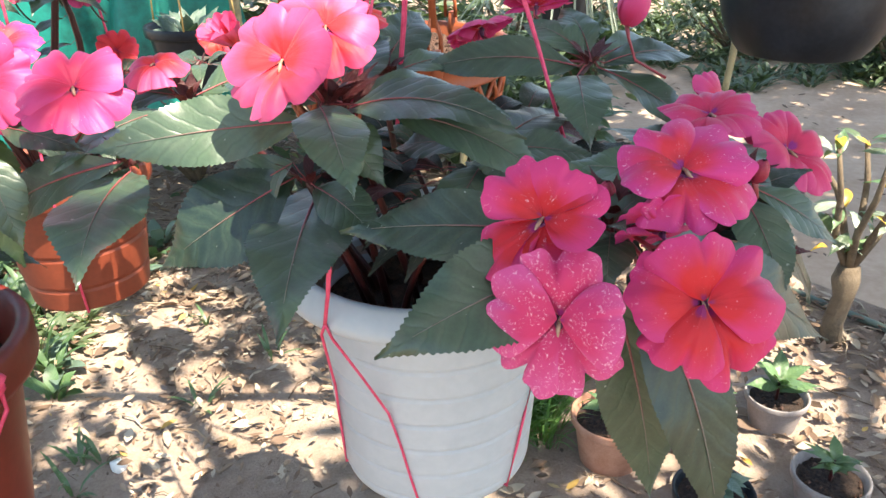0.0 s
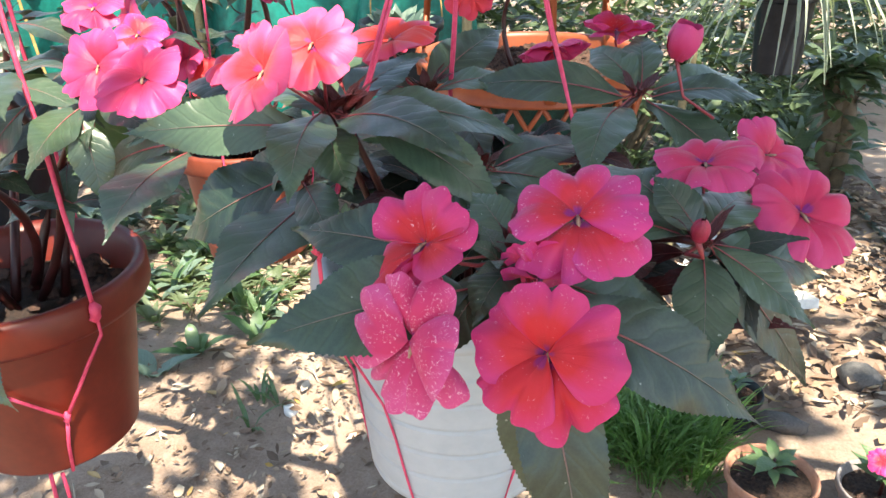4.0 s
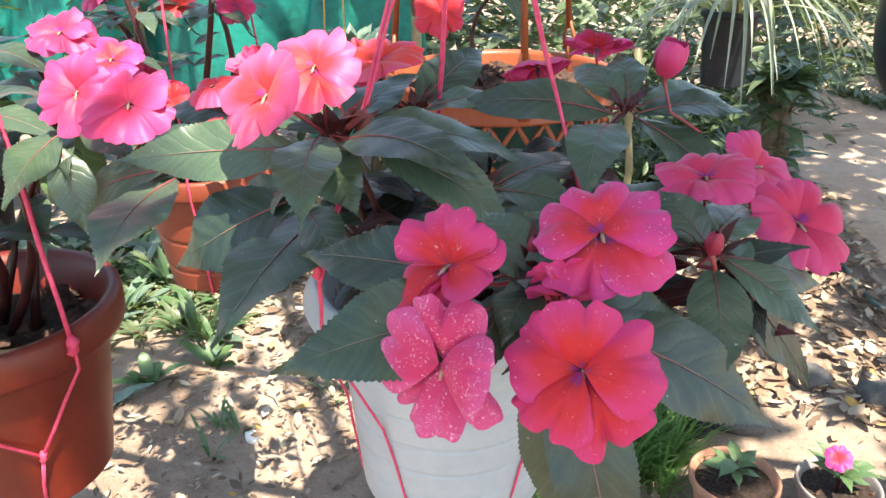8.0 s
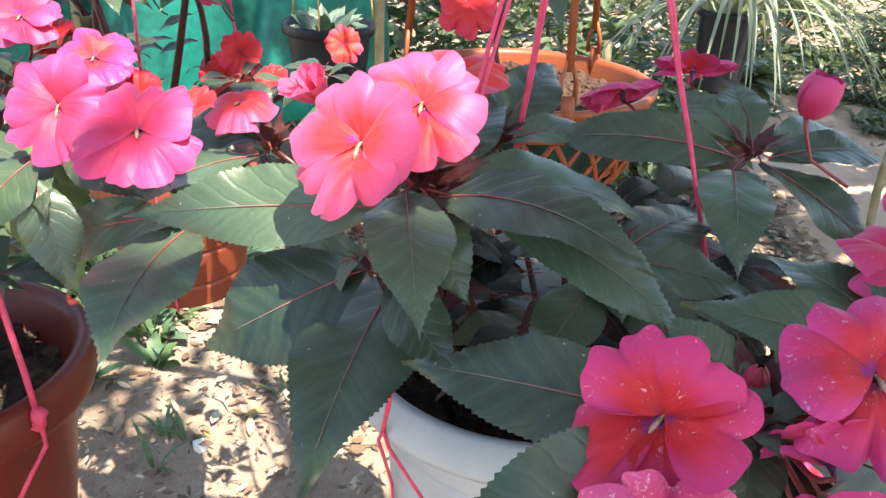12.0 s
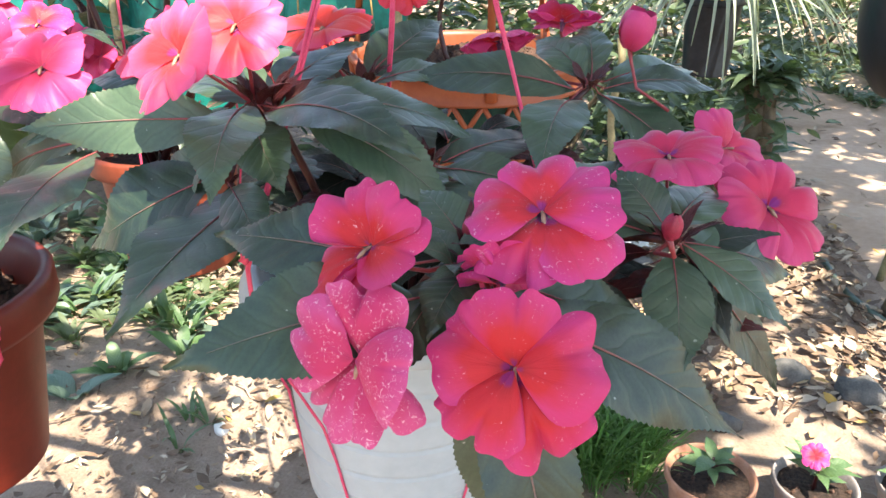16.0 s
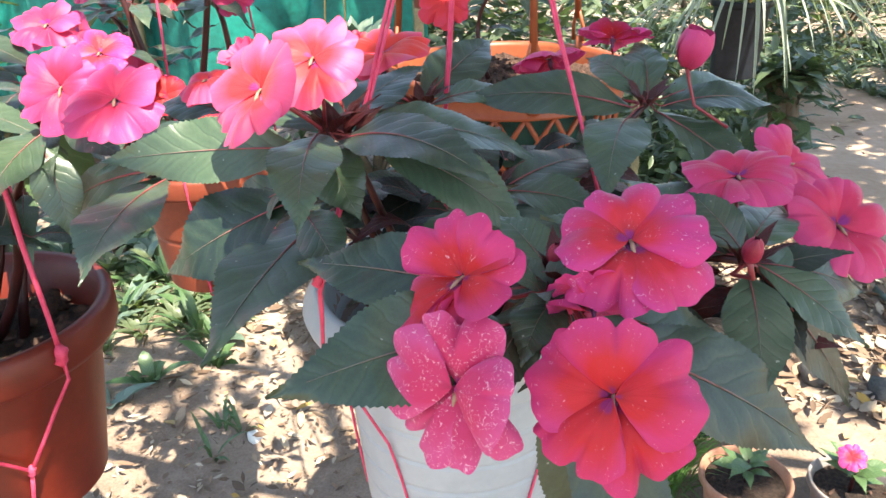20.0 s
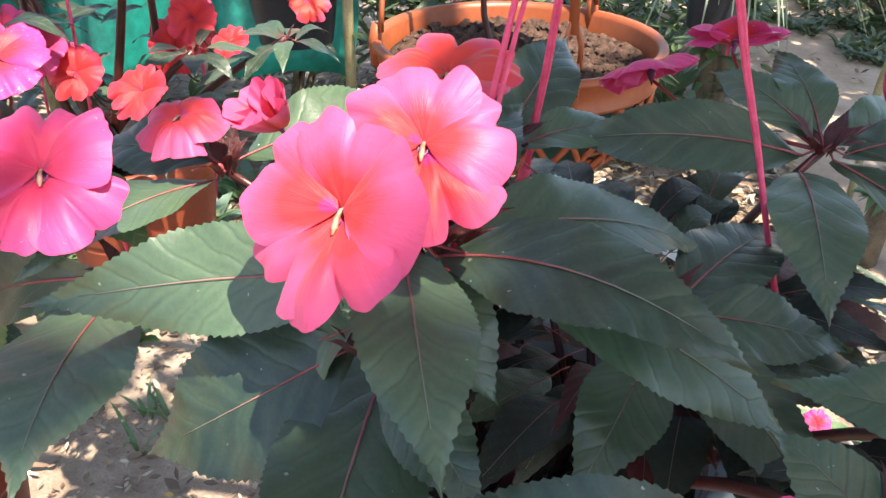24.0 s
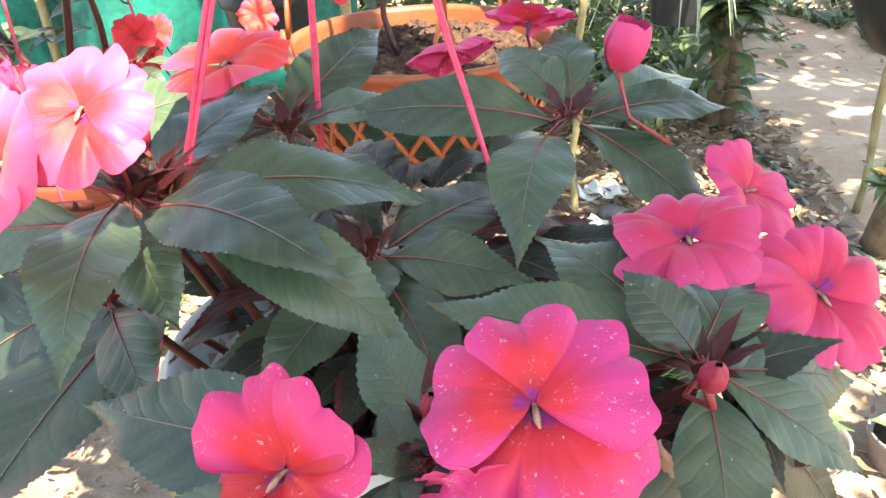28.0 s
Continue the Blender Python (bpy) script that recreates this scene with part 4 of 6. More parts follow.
def knot(place, parent, r=0.005, mat=None):
    V, F = tube_data([Vector(place) + Vector((0, 0, r * 1.6)), Vector(place) + Vector((0.3 * r, 0, 0.7 * r)), Vector(place), Vector(place) - Vector((0.2 * r, 0, 0.9 * r)), Vector(place) - Vector((0, 0, 1.6 * r))], [0.3 * r, 0.9 * r, 0.75 * r, 0.9 * r, 0.3 * r], 8)
    return part("knot", mesh_of("knot_lump", V, F), mat or M_STRING, parent)


# white pot with the main plant: flared collar, ribbed body, rounded foot
WP = Vector((-0.006, 0.52, 0.874))
pot = holder("white_pot", WP, "white ribbed plastic hanging pot in pink cord", "pot", "hanging pots")
m = Matrix.Translation(WP)
prof = [(0.001, -0.194), (0.076, -0.192), (0.088, -0.05), (0.1000, -0.006), (0.1025, -0.001), (0.1060, 0.0), (0.1085, -0.002), (0.1165, -0.014), (0.1172, -0.018), (0.1160, -0.022), (0.1120, -0.024), (0.0950, -0.027), (0.0915, -0.031)]
for i in range(1, 91):
    v = i / 90
    ph = v * 6.4 - 0.2
    groove = max(0.0, 1 - abs(ph - round(ph)) / 0.04)
    prof.append((0.0915 - 0.0115 * v ** 1.1 - (0.0022 * groove if 0 < round(ph) < 7 else 0), -0.031 - 0.163 * v))
prof += [(0.0785, -0.1985), (0.0750, -0.2010), (0.0690, -0.2020), (0.001, -0.1990)]
part("body", lathe(prof, 72, name="pot_body"), M_WHITEPOT, pot, "", m)
soil_disc(pot, m, 0.088, -0.055, 4, M_SOIL, 90)
part("inner_wall", lathe([(0.0985, -0.013), (0.0895, -0.043), (0.0880, -0.057)], 48, name="stain"), M_STAIN, pot, "soil-stained inner wall", m)
sling = holder("cord_sling", (WP.x, WP.y, 2.12), "thin pink cords that carry the white pot", "cord", "pot slings")
HOOK = Vector((-0.001, 0.547, 1.235))
cord("top_cord", [HOOK, (-0.001, 0.545, 1.6), (-0.002, 0.49, 2.12)], sling, 0.003)
knot(HOOK, sling, 0.008)
# each cord: a point it passes among the leaves, and the angle at which it meets the collar
for p, ang in ((Vector((-0.062, 0.406, 0.910)), 236), (Vector((-0.030, 0.566, 0.960)), 112), (Vector((0.100, 0.510, 0.925)), 352)):
    d = Vector((math.cos(radians(ang)), math.sin(radians(ang)), 0))
    s = Vector((-d.y, d.x, 0))
    lip = WP + d * 0.1185 + Vector((0, 0, -0.014))
    cord("cord", [HOOK + Vector((0.06 * p.x, 0, 0)), p, lip], sling, 0.0014)
    cord("cord", [HOOK + (p - HOOK) * 0.01 + Vector((0.002, 0.001, 0)), HOOK.lerp(p, 0.5) + Vector((0.0014, -0.0006, 0)), p + Vector((0.0010, 0, 0)), lip], sling, 0.0011)
    knot(p + Vector((0, 0, 0.01)), sling, 0.004)
    for q in (0.30, -0.42):
        cord("cord", [lip, WP + (d + s * q * 0.12).normalized() * 0.1165 + Vector((0, 0, -0.026)), WP + (d + s * q * 0.9).normalized() * 0.0895 + Vector((0, 0, -0.10)), WP + (d + 1.7 * s * q).normalized() * 0.0815 + Vector((0, 0, -0.196)), WP + Vector((0, 0, -0.206))], sling, 0.0011)

# terracotta-coloured pot hanging close by
TP = Vector((-0.441, 0.462, 0.81))
tpot, m = hanging_pot("terracotta_pot", TP, 0.12, 0.19, 0.078, 0.034, M_TERRA, "red-brown terracotta-coloured plastic pot hung in pink cord", 1)
soil_disc(tpot, m, 0.103, -0.04, 6, M_SOIL, 80, 0.009)
sling = holder("cord_sling", (TP.x, TP.y, 2.12), "knotted pink cords that carry the terracotta pot", "cord", "pot slings")
for ang in (-11, 109, 229):
    d = Vector((math.cos(radians(ang)), math.sin(radians(ang)), 0))
    s = Vector((-d.y, d.x, 0))
    lip = TP + d * 0.122
    cord("cord", [(TP.x, TP.y + 0.01, 2.12), lip + Vector((0, 0, -0.005))], sling, 0.0021)
    knot(lip + Vector((0, 0, -0.012)), sling, 0.0065)
    low = TP + (d - 0.38 * s).normalized() * 0.098 + Vector((0, 0, -0.118))
    cord("cord", [lip + Vector((0, 0, -0.012)), lip + Vector((0, 0, -0.036)), low], sling, 0.0018)
    knot(low, sling, 0.004)
    cord("cord", [low, TP + (d - 1.2 * s).normalized() * 0.104 + Vector((0, 0, -0.07))], sling, 0.0016)
    cord("cord", [low, TP + (d - 0.5 * s).normalized() * 0.080 + Vector((0, 0, -0.192)), TP + Vector((0, 0, -0.198))], sling, 0.0018)
cord("cord_end", [TP + Vector((0.045, -0.06, -0.193)), TP + Vector((0.047, -0.062, -0.235))], sling, 0.002)
cord("cord_end", [TP + Vector((0.055, -0.055, -0.193)), TP + Vector((0.061, -0.058, -0.222))], sling, 0.002)

# second terracotta-coloured pot behind
BP = Vector((-0.545, 0.98, 0.772))
bpot, m = hanging_pot("terracotta_pot", BP, 0.116, 0.192, 0.082, 0.03, M_RUST, "orange-brown plastic pot hanging behind the white pot", 3)
soil_disc(bpot, m, 0.098, -0.03, 7, M_SOIL, 50, 0.008)
sling = holder("cord_sling", (BP.x, BP.y, 2.12), "pink cords that carry the rear terracotta pot", "cord", "pot slings")
for ang in (-70, 50, 170):
    d = Vector((math.cos(radians(ang)), math.sin(radians(ang)), 0))
    cord("cord", [(BP.x, BP.y, 2.12), BP + d * 0.118, BP + d * 0.102 + Vector((0, 0, -0.10)), BP + d * 0.085 + Vector((0, 0, -0.194)), BP + Vector((0, 0, -0.2))], sling, 0.0018)

# orange hanging basket: solid rim band, lattice bowl, three moulded hangers
OB = Vector((-0.068, 0.955, 0.937))
basket = holder("hanging_basket", OB, "orange plastic hanging basket with a lattice bowl", "basket")
m = Matrix.Translation(OB) @ Matrix.Diagonal((1.13, 1.13, 1.08, 1))
part("rim_band", lathe([(0.116, -0.030), (0.121, -0.005), (0.122, 0.0), (0.128, 0.001), (0.130, -0.002), (0.130, -0.005), (0.1265, -0.007), (0.1235, -0.026), (0.1255, -0.028), (0.1250, -0.031), (0.116, -0.030)], 64, name="band"), M_ORANGE, basket, "", m)
part("liner", lathe([(0.114, -0.028), (0.108, -0.060), (0.090, -0.088), (0.058, -0.104), (0.001, -0.108)], 40, name="liner_bowl"), M_LINER, basket, "dark green liner behind the lattice", m)
for k in range(26):
    for sgn in (1, -1):
        pts = []
        for i in range(9):
            v = i / 8
            w = 2 * math.pi * k / 26 + sgn * 0.62 * v
            rr = 0.1215 * math.cos(v * 1.25) ** 0.75
            pts.append((rr * math.cos(w), rr * math.sin(w), -0.030 - 0.084 * math.sin(v * math.pi / 2)))
        part("lattice_bar", tube(pts, 0.0028, 5, "lattice"), M_ORANGE, basket, "", m)
part("base_ring", lathe([(0.030, -0.112), (0.044, -0.109), (0.048, -0.113), (0.044, -0.120), (0.030, -0.120), (0.030, -0.112)], 32, name="ring"), M_ORANGE, basket, "", m)
soil_disc(basket, m, 0.116, -0.019, 8, M_SOIL, 4200, 0.0040)
for ang in (-66, 60, 197):
    d = Vector((math.cos(radians(ang)), math.sin(radians(ang)), 0))
    part("lug", tube([d * 0.124 + Vector((0, 0, -0.024)), d * 0.126 + Vector((0, 0, 0.0)), d * 0.124 + Vector((0, 0, 0.014))], [0.0065, 0.0065, 0.005], 8), M_ORANGE, basket, "", m)
    s = Vector((-d.y, d.x, 0))
    part("hanger", tube([d * 0.119 + Vector((0, 0, 0.035)), d * 0.110 + Vector((0, 0, 0.13)), d * 0.06 + Vector((0, 0, 0.55)), Vector((0, 0, 1.0))], [0.0040, 0.0030, 0.0028, 0.0028], 7), M_ORANGE, basket, "", m)
    for q in (-1, 1):
        part("hanger_loop", tube([d * 0.121 + Vector((0, 0, 0.008)) + s * 0.007 * q, d * 0.120 + Vector((0, 0, 0.026)) + s * 0.007 * q, d * 0.118 + Vector((0, 0, 0.05))], 0.0022, 6), M_ORANGE, basket, "", m)
part("hook", tube([Vector((0, 0, 0.99)), Vector((0, 0, 1.19))], 0.004, 7), M_ORANGE, basket, "", m)


def black_pot(place, r, h, label, cord_mat, top=2.1, belly=1.15):
    ob, mm = hanging_pot("black_pot", place, r, h, r * 0.66 if belly > 2 else r * 0.74, r * (0.1 if belly > 2 else 0.2), M_BLACK, label, 0, (0, 0), belly)
    soil_disc(ob, mm, r * 0.86, -0.03, int(r * 1000), M_SOIL, 30)
    s = holder("cord_sling", (place[0], place[1], top), "cords carrying a black pot", "cord", "pot slings")
    for ang in (-80, 40, 160):
        d = Vector((math.cos(radians(ang)), math.sin(radians(ang)), 0))
        cord("cord", [(place[0], place[1], top), Vector(place) + d * r * 1.01], s, 0.002, cord_mat)
    return ob


black_pot((-0.56, 1.62, 0.85), 0.098, 0.13, "black plastic pot hanging before the net", M_YCORD)
black_pot((0.24, 1.75, 0.915), 0.062, 0.155, "tall black pot with a spider plant in it", M_YCORD)
black_pot((0.513, 1.144, 1.036), 0.132, 0.159, "large round-bottomed black plastic pot hanging over the path edge", M_YCORD, 2.1, 3.2)
black_pot((-0.74, 0.66, 0.88), 0.115, 0.16, "black pot with a pale rim hanging behind stems", M_YCORD)
for x, y, z in ((-0.52, 2.1, 0.98), (-0.33, 2.25, 1.02)):
    ob, mm = hanging_pot("terracotta_pot", (x, y, z), 0.10, 0.14, 0.07, 0.03, M_TERRA, "orange-brown pot hanging in the back row", 2)
    soil_disc(ob, mm, 0.08, -0.02, 9, M_SOIL, 20)
    s = holder("cord_sling", (x, y, 2.1), "cords carrying a back-row pot", "cord", "pot slings")
    for ang in (-80, 40, 160):
        d = Vector((math.cos(radians(ang)), math.sin(radians(ang)), 0))
        cord("cord", [(x, y, 2.1), Vector((x, y, z)) + d * 0.1], s, 0.002)


# ---------- the main plant, in the white pot ----------
main = holder("impatiens_plant", (WP.x, WP.y, WP.z - 0.055), "impatiens with dark toothed leaves and rose-red flowers in the white pot", "plant", "impatiens plants")
# growing tips
W1, W2, W3 = Vector((-0.06, 0.432, 1.005)), Vector((0.035, 0.46, 0.968)), Vector((0.178, 0.405, 0.962))
W4, W5, W6, W7 = Vector((0.116, 0.572, 0.995)), Vector((0.095, 0.345, 0.968)), Vector((-0.17, 0.51, 0.985)), Vector((-0.04, 0.55, 0.99))
W8, W9 = Vector((-0.07, 0.41, 0.965)), Vector((-0.19, 0.445, 0.965))


def stem_to(plant, root, end, lift, r0=0.0032, r1=0.0022, side=(0, 0, 1)):
    part("stem", tube(arc(root, end, lift, 10, side), [r0 + (r1 - r0) * i / 9 for i in range(10)], 8), M_STEM, plant)


S0 = Vector((WP.x, WP.y, WP.z - 0.06))
for end, off, lift in ((W1, (-0.03, -0.02), 0.01), (W2, (0.01, -0.015), 0.01), (W3, (0.045, -0.02), 0.03), (W4, (0.03, 0.03), 0.02), (W5, (0.03, -0.035), 0.03), (W6, (-0.04, 0.02), 0.02), (W7, (-0.01, 0.03), 0.0), (W8, (-0.035, -0.03), 0.0)):
    stem_to(main, S0 + Vector((off[0], off[1], 0)), end, lift)
stem_to(main, W6 + Vector((0.02, 0, -0.03)), W9, 0.005, 0.0035, 0.0028)
for k in range(12):
    a = k * 2.4
    p = S0 + Vector((0.05 * math.cos(a), 0.05 * math.sin(a), 0))
    stem_to(main, p, p + Vector((0.05 * math.cos(a + 1), 0.05 * math.sin(a + 1), 0.09)), 0.01, 0.0030, 0.0020)

UPF = (0, -0.3, 0.95)
CAMF = (0, -0.7, 0.7)
# base, tip, width, face, bow, stalk end
LEAVES = [
    ((-0.079, 0.396, 0.995), (-0.184, 0.379, 0.994), 0.041, (0.1, -0.86, 0.50), -0.02, W1),
    ((-0.062, 0.412, 1.006), (-0.031, 0.334, 0.984), 0.041, (0.15, -0.45, 0.88), 0.10, W1),
    ((-0.070, 0.452, 0.946), (-0.065, 0.289, 0.932), 0.060, (0.05, -0.5, 0.86), 0.04, None),
    ((-0.087, 0.420, 0.966), (-0.160, 0.390, 0.917), 0.060, (0.10, -0.68, 0.70), 0.10, W8),
    ((-0.192, 0.448, 0.952), (-0.188, 0.348, 0.928), 0.062, (-0.05, -0.5, 0.86), 0.08, W9),
    ((-0.190, 0.424, 0.974), (-0.322, 0.478, 0.898), 0.036, (0.1, -0.75, 0.65), 0.08, W9),
    ((0.060, 0.302, 0.948), (-0.017, 0.267, 0.939), 0.052, (0.0, -0.62, 0.78), 0.05, W5),
    ((0.038, 0.325, 0.965), (-0.043, 0.352, 0.959), 0.042, (0.0, -0.55, 0.83), 0.07, W5),
    ((0.132, 0.297, 0.948), (0.219, 0.354, 0.890), 0.048, (0.35, -0.55, 0.75), 0.06, W5),
    ((0.180, 0.398, 0.952), (0.187, 0.343, 0.920), 0.034, (0.1, -0.65, 0.75), 0.06, W3),
    ((0.190, 0.408, 0.950), (0.246, 0.430, 0.868), 0.036, (0.5, -0.55, 0.67), 0.05, W3),
    ((0.190, 0.402, 0.960), (0.238, 0.398, 0.925), 0.026, (0.3, -0.5, 0.8), 0.08, W3),
    ((0.118, 0.300, 0.934), (0.150, 0.284, 0.818), 0.043, (0.25, -0.95, 0.2), 0.06, W5),
    ((0.098, 0.335, 0.905), (0.129, 0.333, 0.793), 0.046, (0.05, -0.97, 0.2), 0.06, W5),
    ((-0.040, 0.420, 0.998), (0.055, 0.388, 0.997), 0.046, (0.05, -0.35, 0.93), 0.13, W1),
    ((-0.035, 0.440, 1.000), (0.056, 0.500, 0.972), 0.048, (0.1, -0.3, 0.95), 0.10, W1),
    ((0.020, 0.400, 1.003), (0.076, 0.396, 0.962), 0.038, (0.3, -0.5, 0.8), 0.10, W1),
    ((-0.066, 0.462, 1.000), (-0.029, 0.525, 1.025), 0.044, (-0.1, -0.55, 0.83), 0.05, W1),
    ((-0.044, 0.556, 0.995), (-0.015, 0.660, 1.020), 0.046, (0.25, -0.55, 0.8), 0.06, W7),
    ((0.098, 0.572, 0.988), (-0.016, 0.560, 0.992), 0.046, (0.0, -0.5, 0.87), 0.09, W4),
    ((0.094, 0.555, 0.978), (0.102, 0.464, 0.962), 0.044, (0.05, -0.4, 0.9), 0.12, W4),
    ((0.128, 0.575, 0.985), (0.205, 0.543, 0.938), 0.046, (0.35, -0.35, 0.87), 0.08, W4),
    ((0.158, 0.420, 0.960), (0.071, 0.421, 0.969), 0.042, (0.0, -0.4, 0.92), 0.06, W3),
    ((0.168, 0.430, 0.962), (0.132, 0.502, 0.952), 0.042, (0.1, -0.2, 0.97), 0.08, W3),
    ((0.048, 0.468, 0.966), (0.098, 0.545, 0.962), 0.042, UPF, 0.08, W2),
    ((0.050, 0.456, 0.966), (0.112, 0.462, 0.955), 0.036, UPF, 0.08, W2),
    ((0.036, 0.448, 0.966), (0.046, 0.412, 0.958), 0.030, UPF, 0.10, W2),
    ((0.046, 0.448, 0.955), (0.092, 0.385, 0.932), 0.036, UPF, 0.08, W2),
    ((0.004, 0.545, 0.965), (0.036, 0.480, 0.962), 0.038, UPF, 0.10, W7),
    ((0.060, 0.470, 0.935), (0.140, 0.470, 0.930), 0.042, UPF, 0.06, W2),
    ((0.136, 0.572, 0.992), (0.205, 0.606, 0.988), 0.036, (0.2, -0.3, 0.93), 0.10, W4),
    ((0.134, 0.588, 0.998), (0.188, 0.652, 0.990), 0.036, (0.1, -0.3, 0.95), 0.10, W4),
    ((0.108, 0.586, 1.002), (0.066, 0.632, 1.012), 0.034, (-0.1, -0.4, 0.9), 0.10, W4),
    ((0.116, 0.594, 1.004), (0.100, 0.650, 1.022), 0.032, (0.1, -0.5, 0.85), 0.08, W4),
    ((-0.074, 0.446, 1.003), (-0.138, 0.488, 1.002), 0.034, (-0.1, -0.5, 0.86), 0.10, W1),
    ((-0.160, 0.530, 0.992), (-0.085, 0.592, 1.000), 0.050, (0.0, -0.5, 0.86), 0.06, W6),
    ((-0.180, 0.520, 0.990), (-0.252, 0.520, 0.985), 0.036, (0.0, -0.4, 0.9), 0.10, W6),
    ((-0.175, 0.498, 0.980), (-0.236, 0.432, 0.962), 0.038, (-0.2, -0.4, 0.9), 0.10, W6),
    ((0.092, 0.332, 0.962), (0.086, 0.300, 0.952), 0.026, (0, -0.6, 0.8), 0.12, W5),
    ((0.088, 0.352, 0.972), (0.058, 0.378, 0.986), 0.026, (0, -0.5, 0.86), 0.10, W5),
    ((0.104, 0.352, 0.972), (0.130, 0.384, 0.982), 0.026, (0, -0.5, 0.86), 0.10, W5),
    ((0.172, 0.412, 0.970), (0.146, 0.428, 0.988), 0.026, (0, -0.6, 0.8), 0.10, W3),
    ((0.176, 0.418, 0.965), (0.200, 0.480, 0.962), 0.034, (0.1, -0.4, 0.9), 0.10, W3),
    ((-0.052, 0.418, 0.990), (-0.022, 0.390, 0.968), 0.034, CAMF, 0.10, W1),
    ((-0.06, 0.40, 0.962), (-0.02, 0.36, 0.945), 0.030, CAMF, 0.08, W8),
    ((-0.086, 0.418, 0.985), (-0.134, 0.422, 0.940), 0.040, CAMF, 0.06, W8),
    ((-0.03, 0.555, 0.992), (0.03, 0.585, 0.994), 0.034, UPF, 0.10, W7),
    ((-0.05, 0.545, 0.99), (-0.11, 0.555, 0.985), 0.036, UPF, 0.10, W7),
    ((0.03, 0.43, 0.955), (0.005, 0.38, 0.935), 0.034, UPF, 0.10, W2),
    ((0.02, 0.47, 0.962), (-0.03, 0.49, 0.955), 0.036, UPF, 0.10, W2),
    ((0.112, 0.338, 0.956), (0.186, 0.382, 0.914), 0.042, (0.25, -0.5, 0.82), 0.06, W5),
    ((0.078, 0.330, 0.958), (0.070, 0.286, 0.930), 0.030, (0.0, -0.6, 0.8), 0.08, W5),
    ((0.168, 0.418, 0.958), (0.109, 0.471, 0.976), 0.042, (0.1, -0.3, 0.95), 0.08, W3),
    ((0.190, 0.412, 0.958), (0.244, 0.448, 0.930), 0.034, (0.3, -0.4, 0.86), 0.08, W3),
]
for base, tip, width, face, bow, end in LEAVES:
    leaf(main, base, tip, width, face, bow, end)
# inner leaves, low between the stems, many coloured dark to stand for shade
rl = random.Random(31)
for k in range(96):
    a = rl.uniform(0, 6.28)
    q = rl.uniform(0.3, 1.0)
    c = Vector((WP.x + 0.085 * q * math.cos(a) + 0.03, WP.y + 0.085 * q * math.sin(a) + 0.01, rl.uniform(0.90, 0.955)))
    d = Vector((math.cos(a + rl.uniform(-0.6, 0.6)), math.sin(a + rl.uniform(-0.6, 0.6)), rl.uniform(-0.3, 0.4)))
    set_leaf(main, c, c + d.normalized() * rl.uniform(0.04, 0.075), M_YOUNG if k % 5 == 0 else M_LEAF if k % 3 == 1 else M_SHADED_LEAF, (0, -0.3, 1))


# more fill leaves behind the flowers, gap shade put into their dark colour
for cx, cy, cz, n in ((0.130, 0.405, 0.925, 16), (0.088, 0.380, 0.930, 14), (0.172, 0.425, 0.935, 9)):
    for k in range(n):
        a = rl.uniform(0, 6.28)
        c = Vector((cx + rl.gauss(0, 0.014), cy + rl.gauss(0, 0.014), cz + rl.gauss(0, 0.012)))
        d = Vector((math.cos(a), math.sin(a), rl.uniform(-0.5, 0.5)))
        set_leaf(main, c, c + d.normalized() * rl.uniform(0.03, 0.055), M_YOUNG if k % 4 == 0 else M_SHADED_LEAF, (0, -0.4, 1))


def young_tip(plant, place, n, size, seed):
    """Small red-brown leaves and buds at a growing tip."""
    rnd = random.Random(seed)
    for k in range(n):
        a = 2 * math.pi * (k + rnd.uniform(-0.3, 0.3)) / n
        out = Vector((math.cos(a), math.sin(a), rnd.uniform(0.6, 2.0)))
        b0 = Vector(place) + Vector((out.x, out.y, -0.5)) * 0.004
        set_leaf(plant, b0, b0 + out.normalized() * size * rnd.uniform(0.6, 1.2), M_YOUNG, (-out.x, -out.y, 0.8), False, name="young_leaf", slim=rnd.uniform(0.6, 1.0))


for k, (p, n, s) in enumerate(((W1, 9, 0.026), (W2, 7, 0.020), (W3, 9, 0.022), (W4, 8, 0.025), (W5, 13, 0.026), (W6, 8, 0.026), (W7, 8, 0.03), (W8, 5, 0.02), (W9, 5, 0.02))):
    young_tip(main, p, n, s, 50 + k)

for k in range(9):
    a = 0.7 * k
    d = Vector((math.cos(a), math.sin(a) - 0.4, 0.35 + 0.25 * (k % 3)))
    set_leaf(main, W5 + d * 0.004 + Vector((-0.004, -0.01, 0.0)), W5 + Vector((-0.004, -0.01, 0.0)) + d.normalized() * (0.022 + 0.006 * (k % 2)), M_LEAF, (-d.x * 0.4, -0.5, 0.8), True, slim=1.2)

# the fan of red young leaves and stalks beside the central flower
WF = Vector((-0.050, 0.438, 1.006))
rf = random.Random(91)
for k in range(15):
    a = rf.uniform(-0.5, 3.6)
    d = Vector((0.75 * math.cos(a), 0.45 * math.sin(a) - 0.25, rf.uniform(0.5, 1.3))).normalized()
    b0 = WF + Vector((rf.gauss(0, 0.003), rf.gauss(0, 0.003), rf.uniform(-0.012, 0.0)))
    set_leaf(main, b0, b0 + d * rf.uniform(0.014, 0.034), M_YOUNG, (-d.x * 0.6, -0.7, 0.5), False, name="young_leaf", slim=rf.uniform(0.4, 0.7))
stem_to(main, S0 + Vector((-0.005, -0.02, 0)), WF - Vector((0, 0, 0.008)), 0.004)

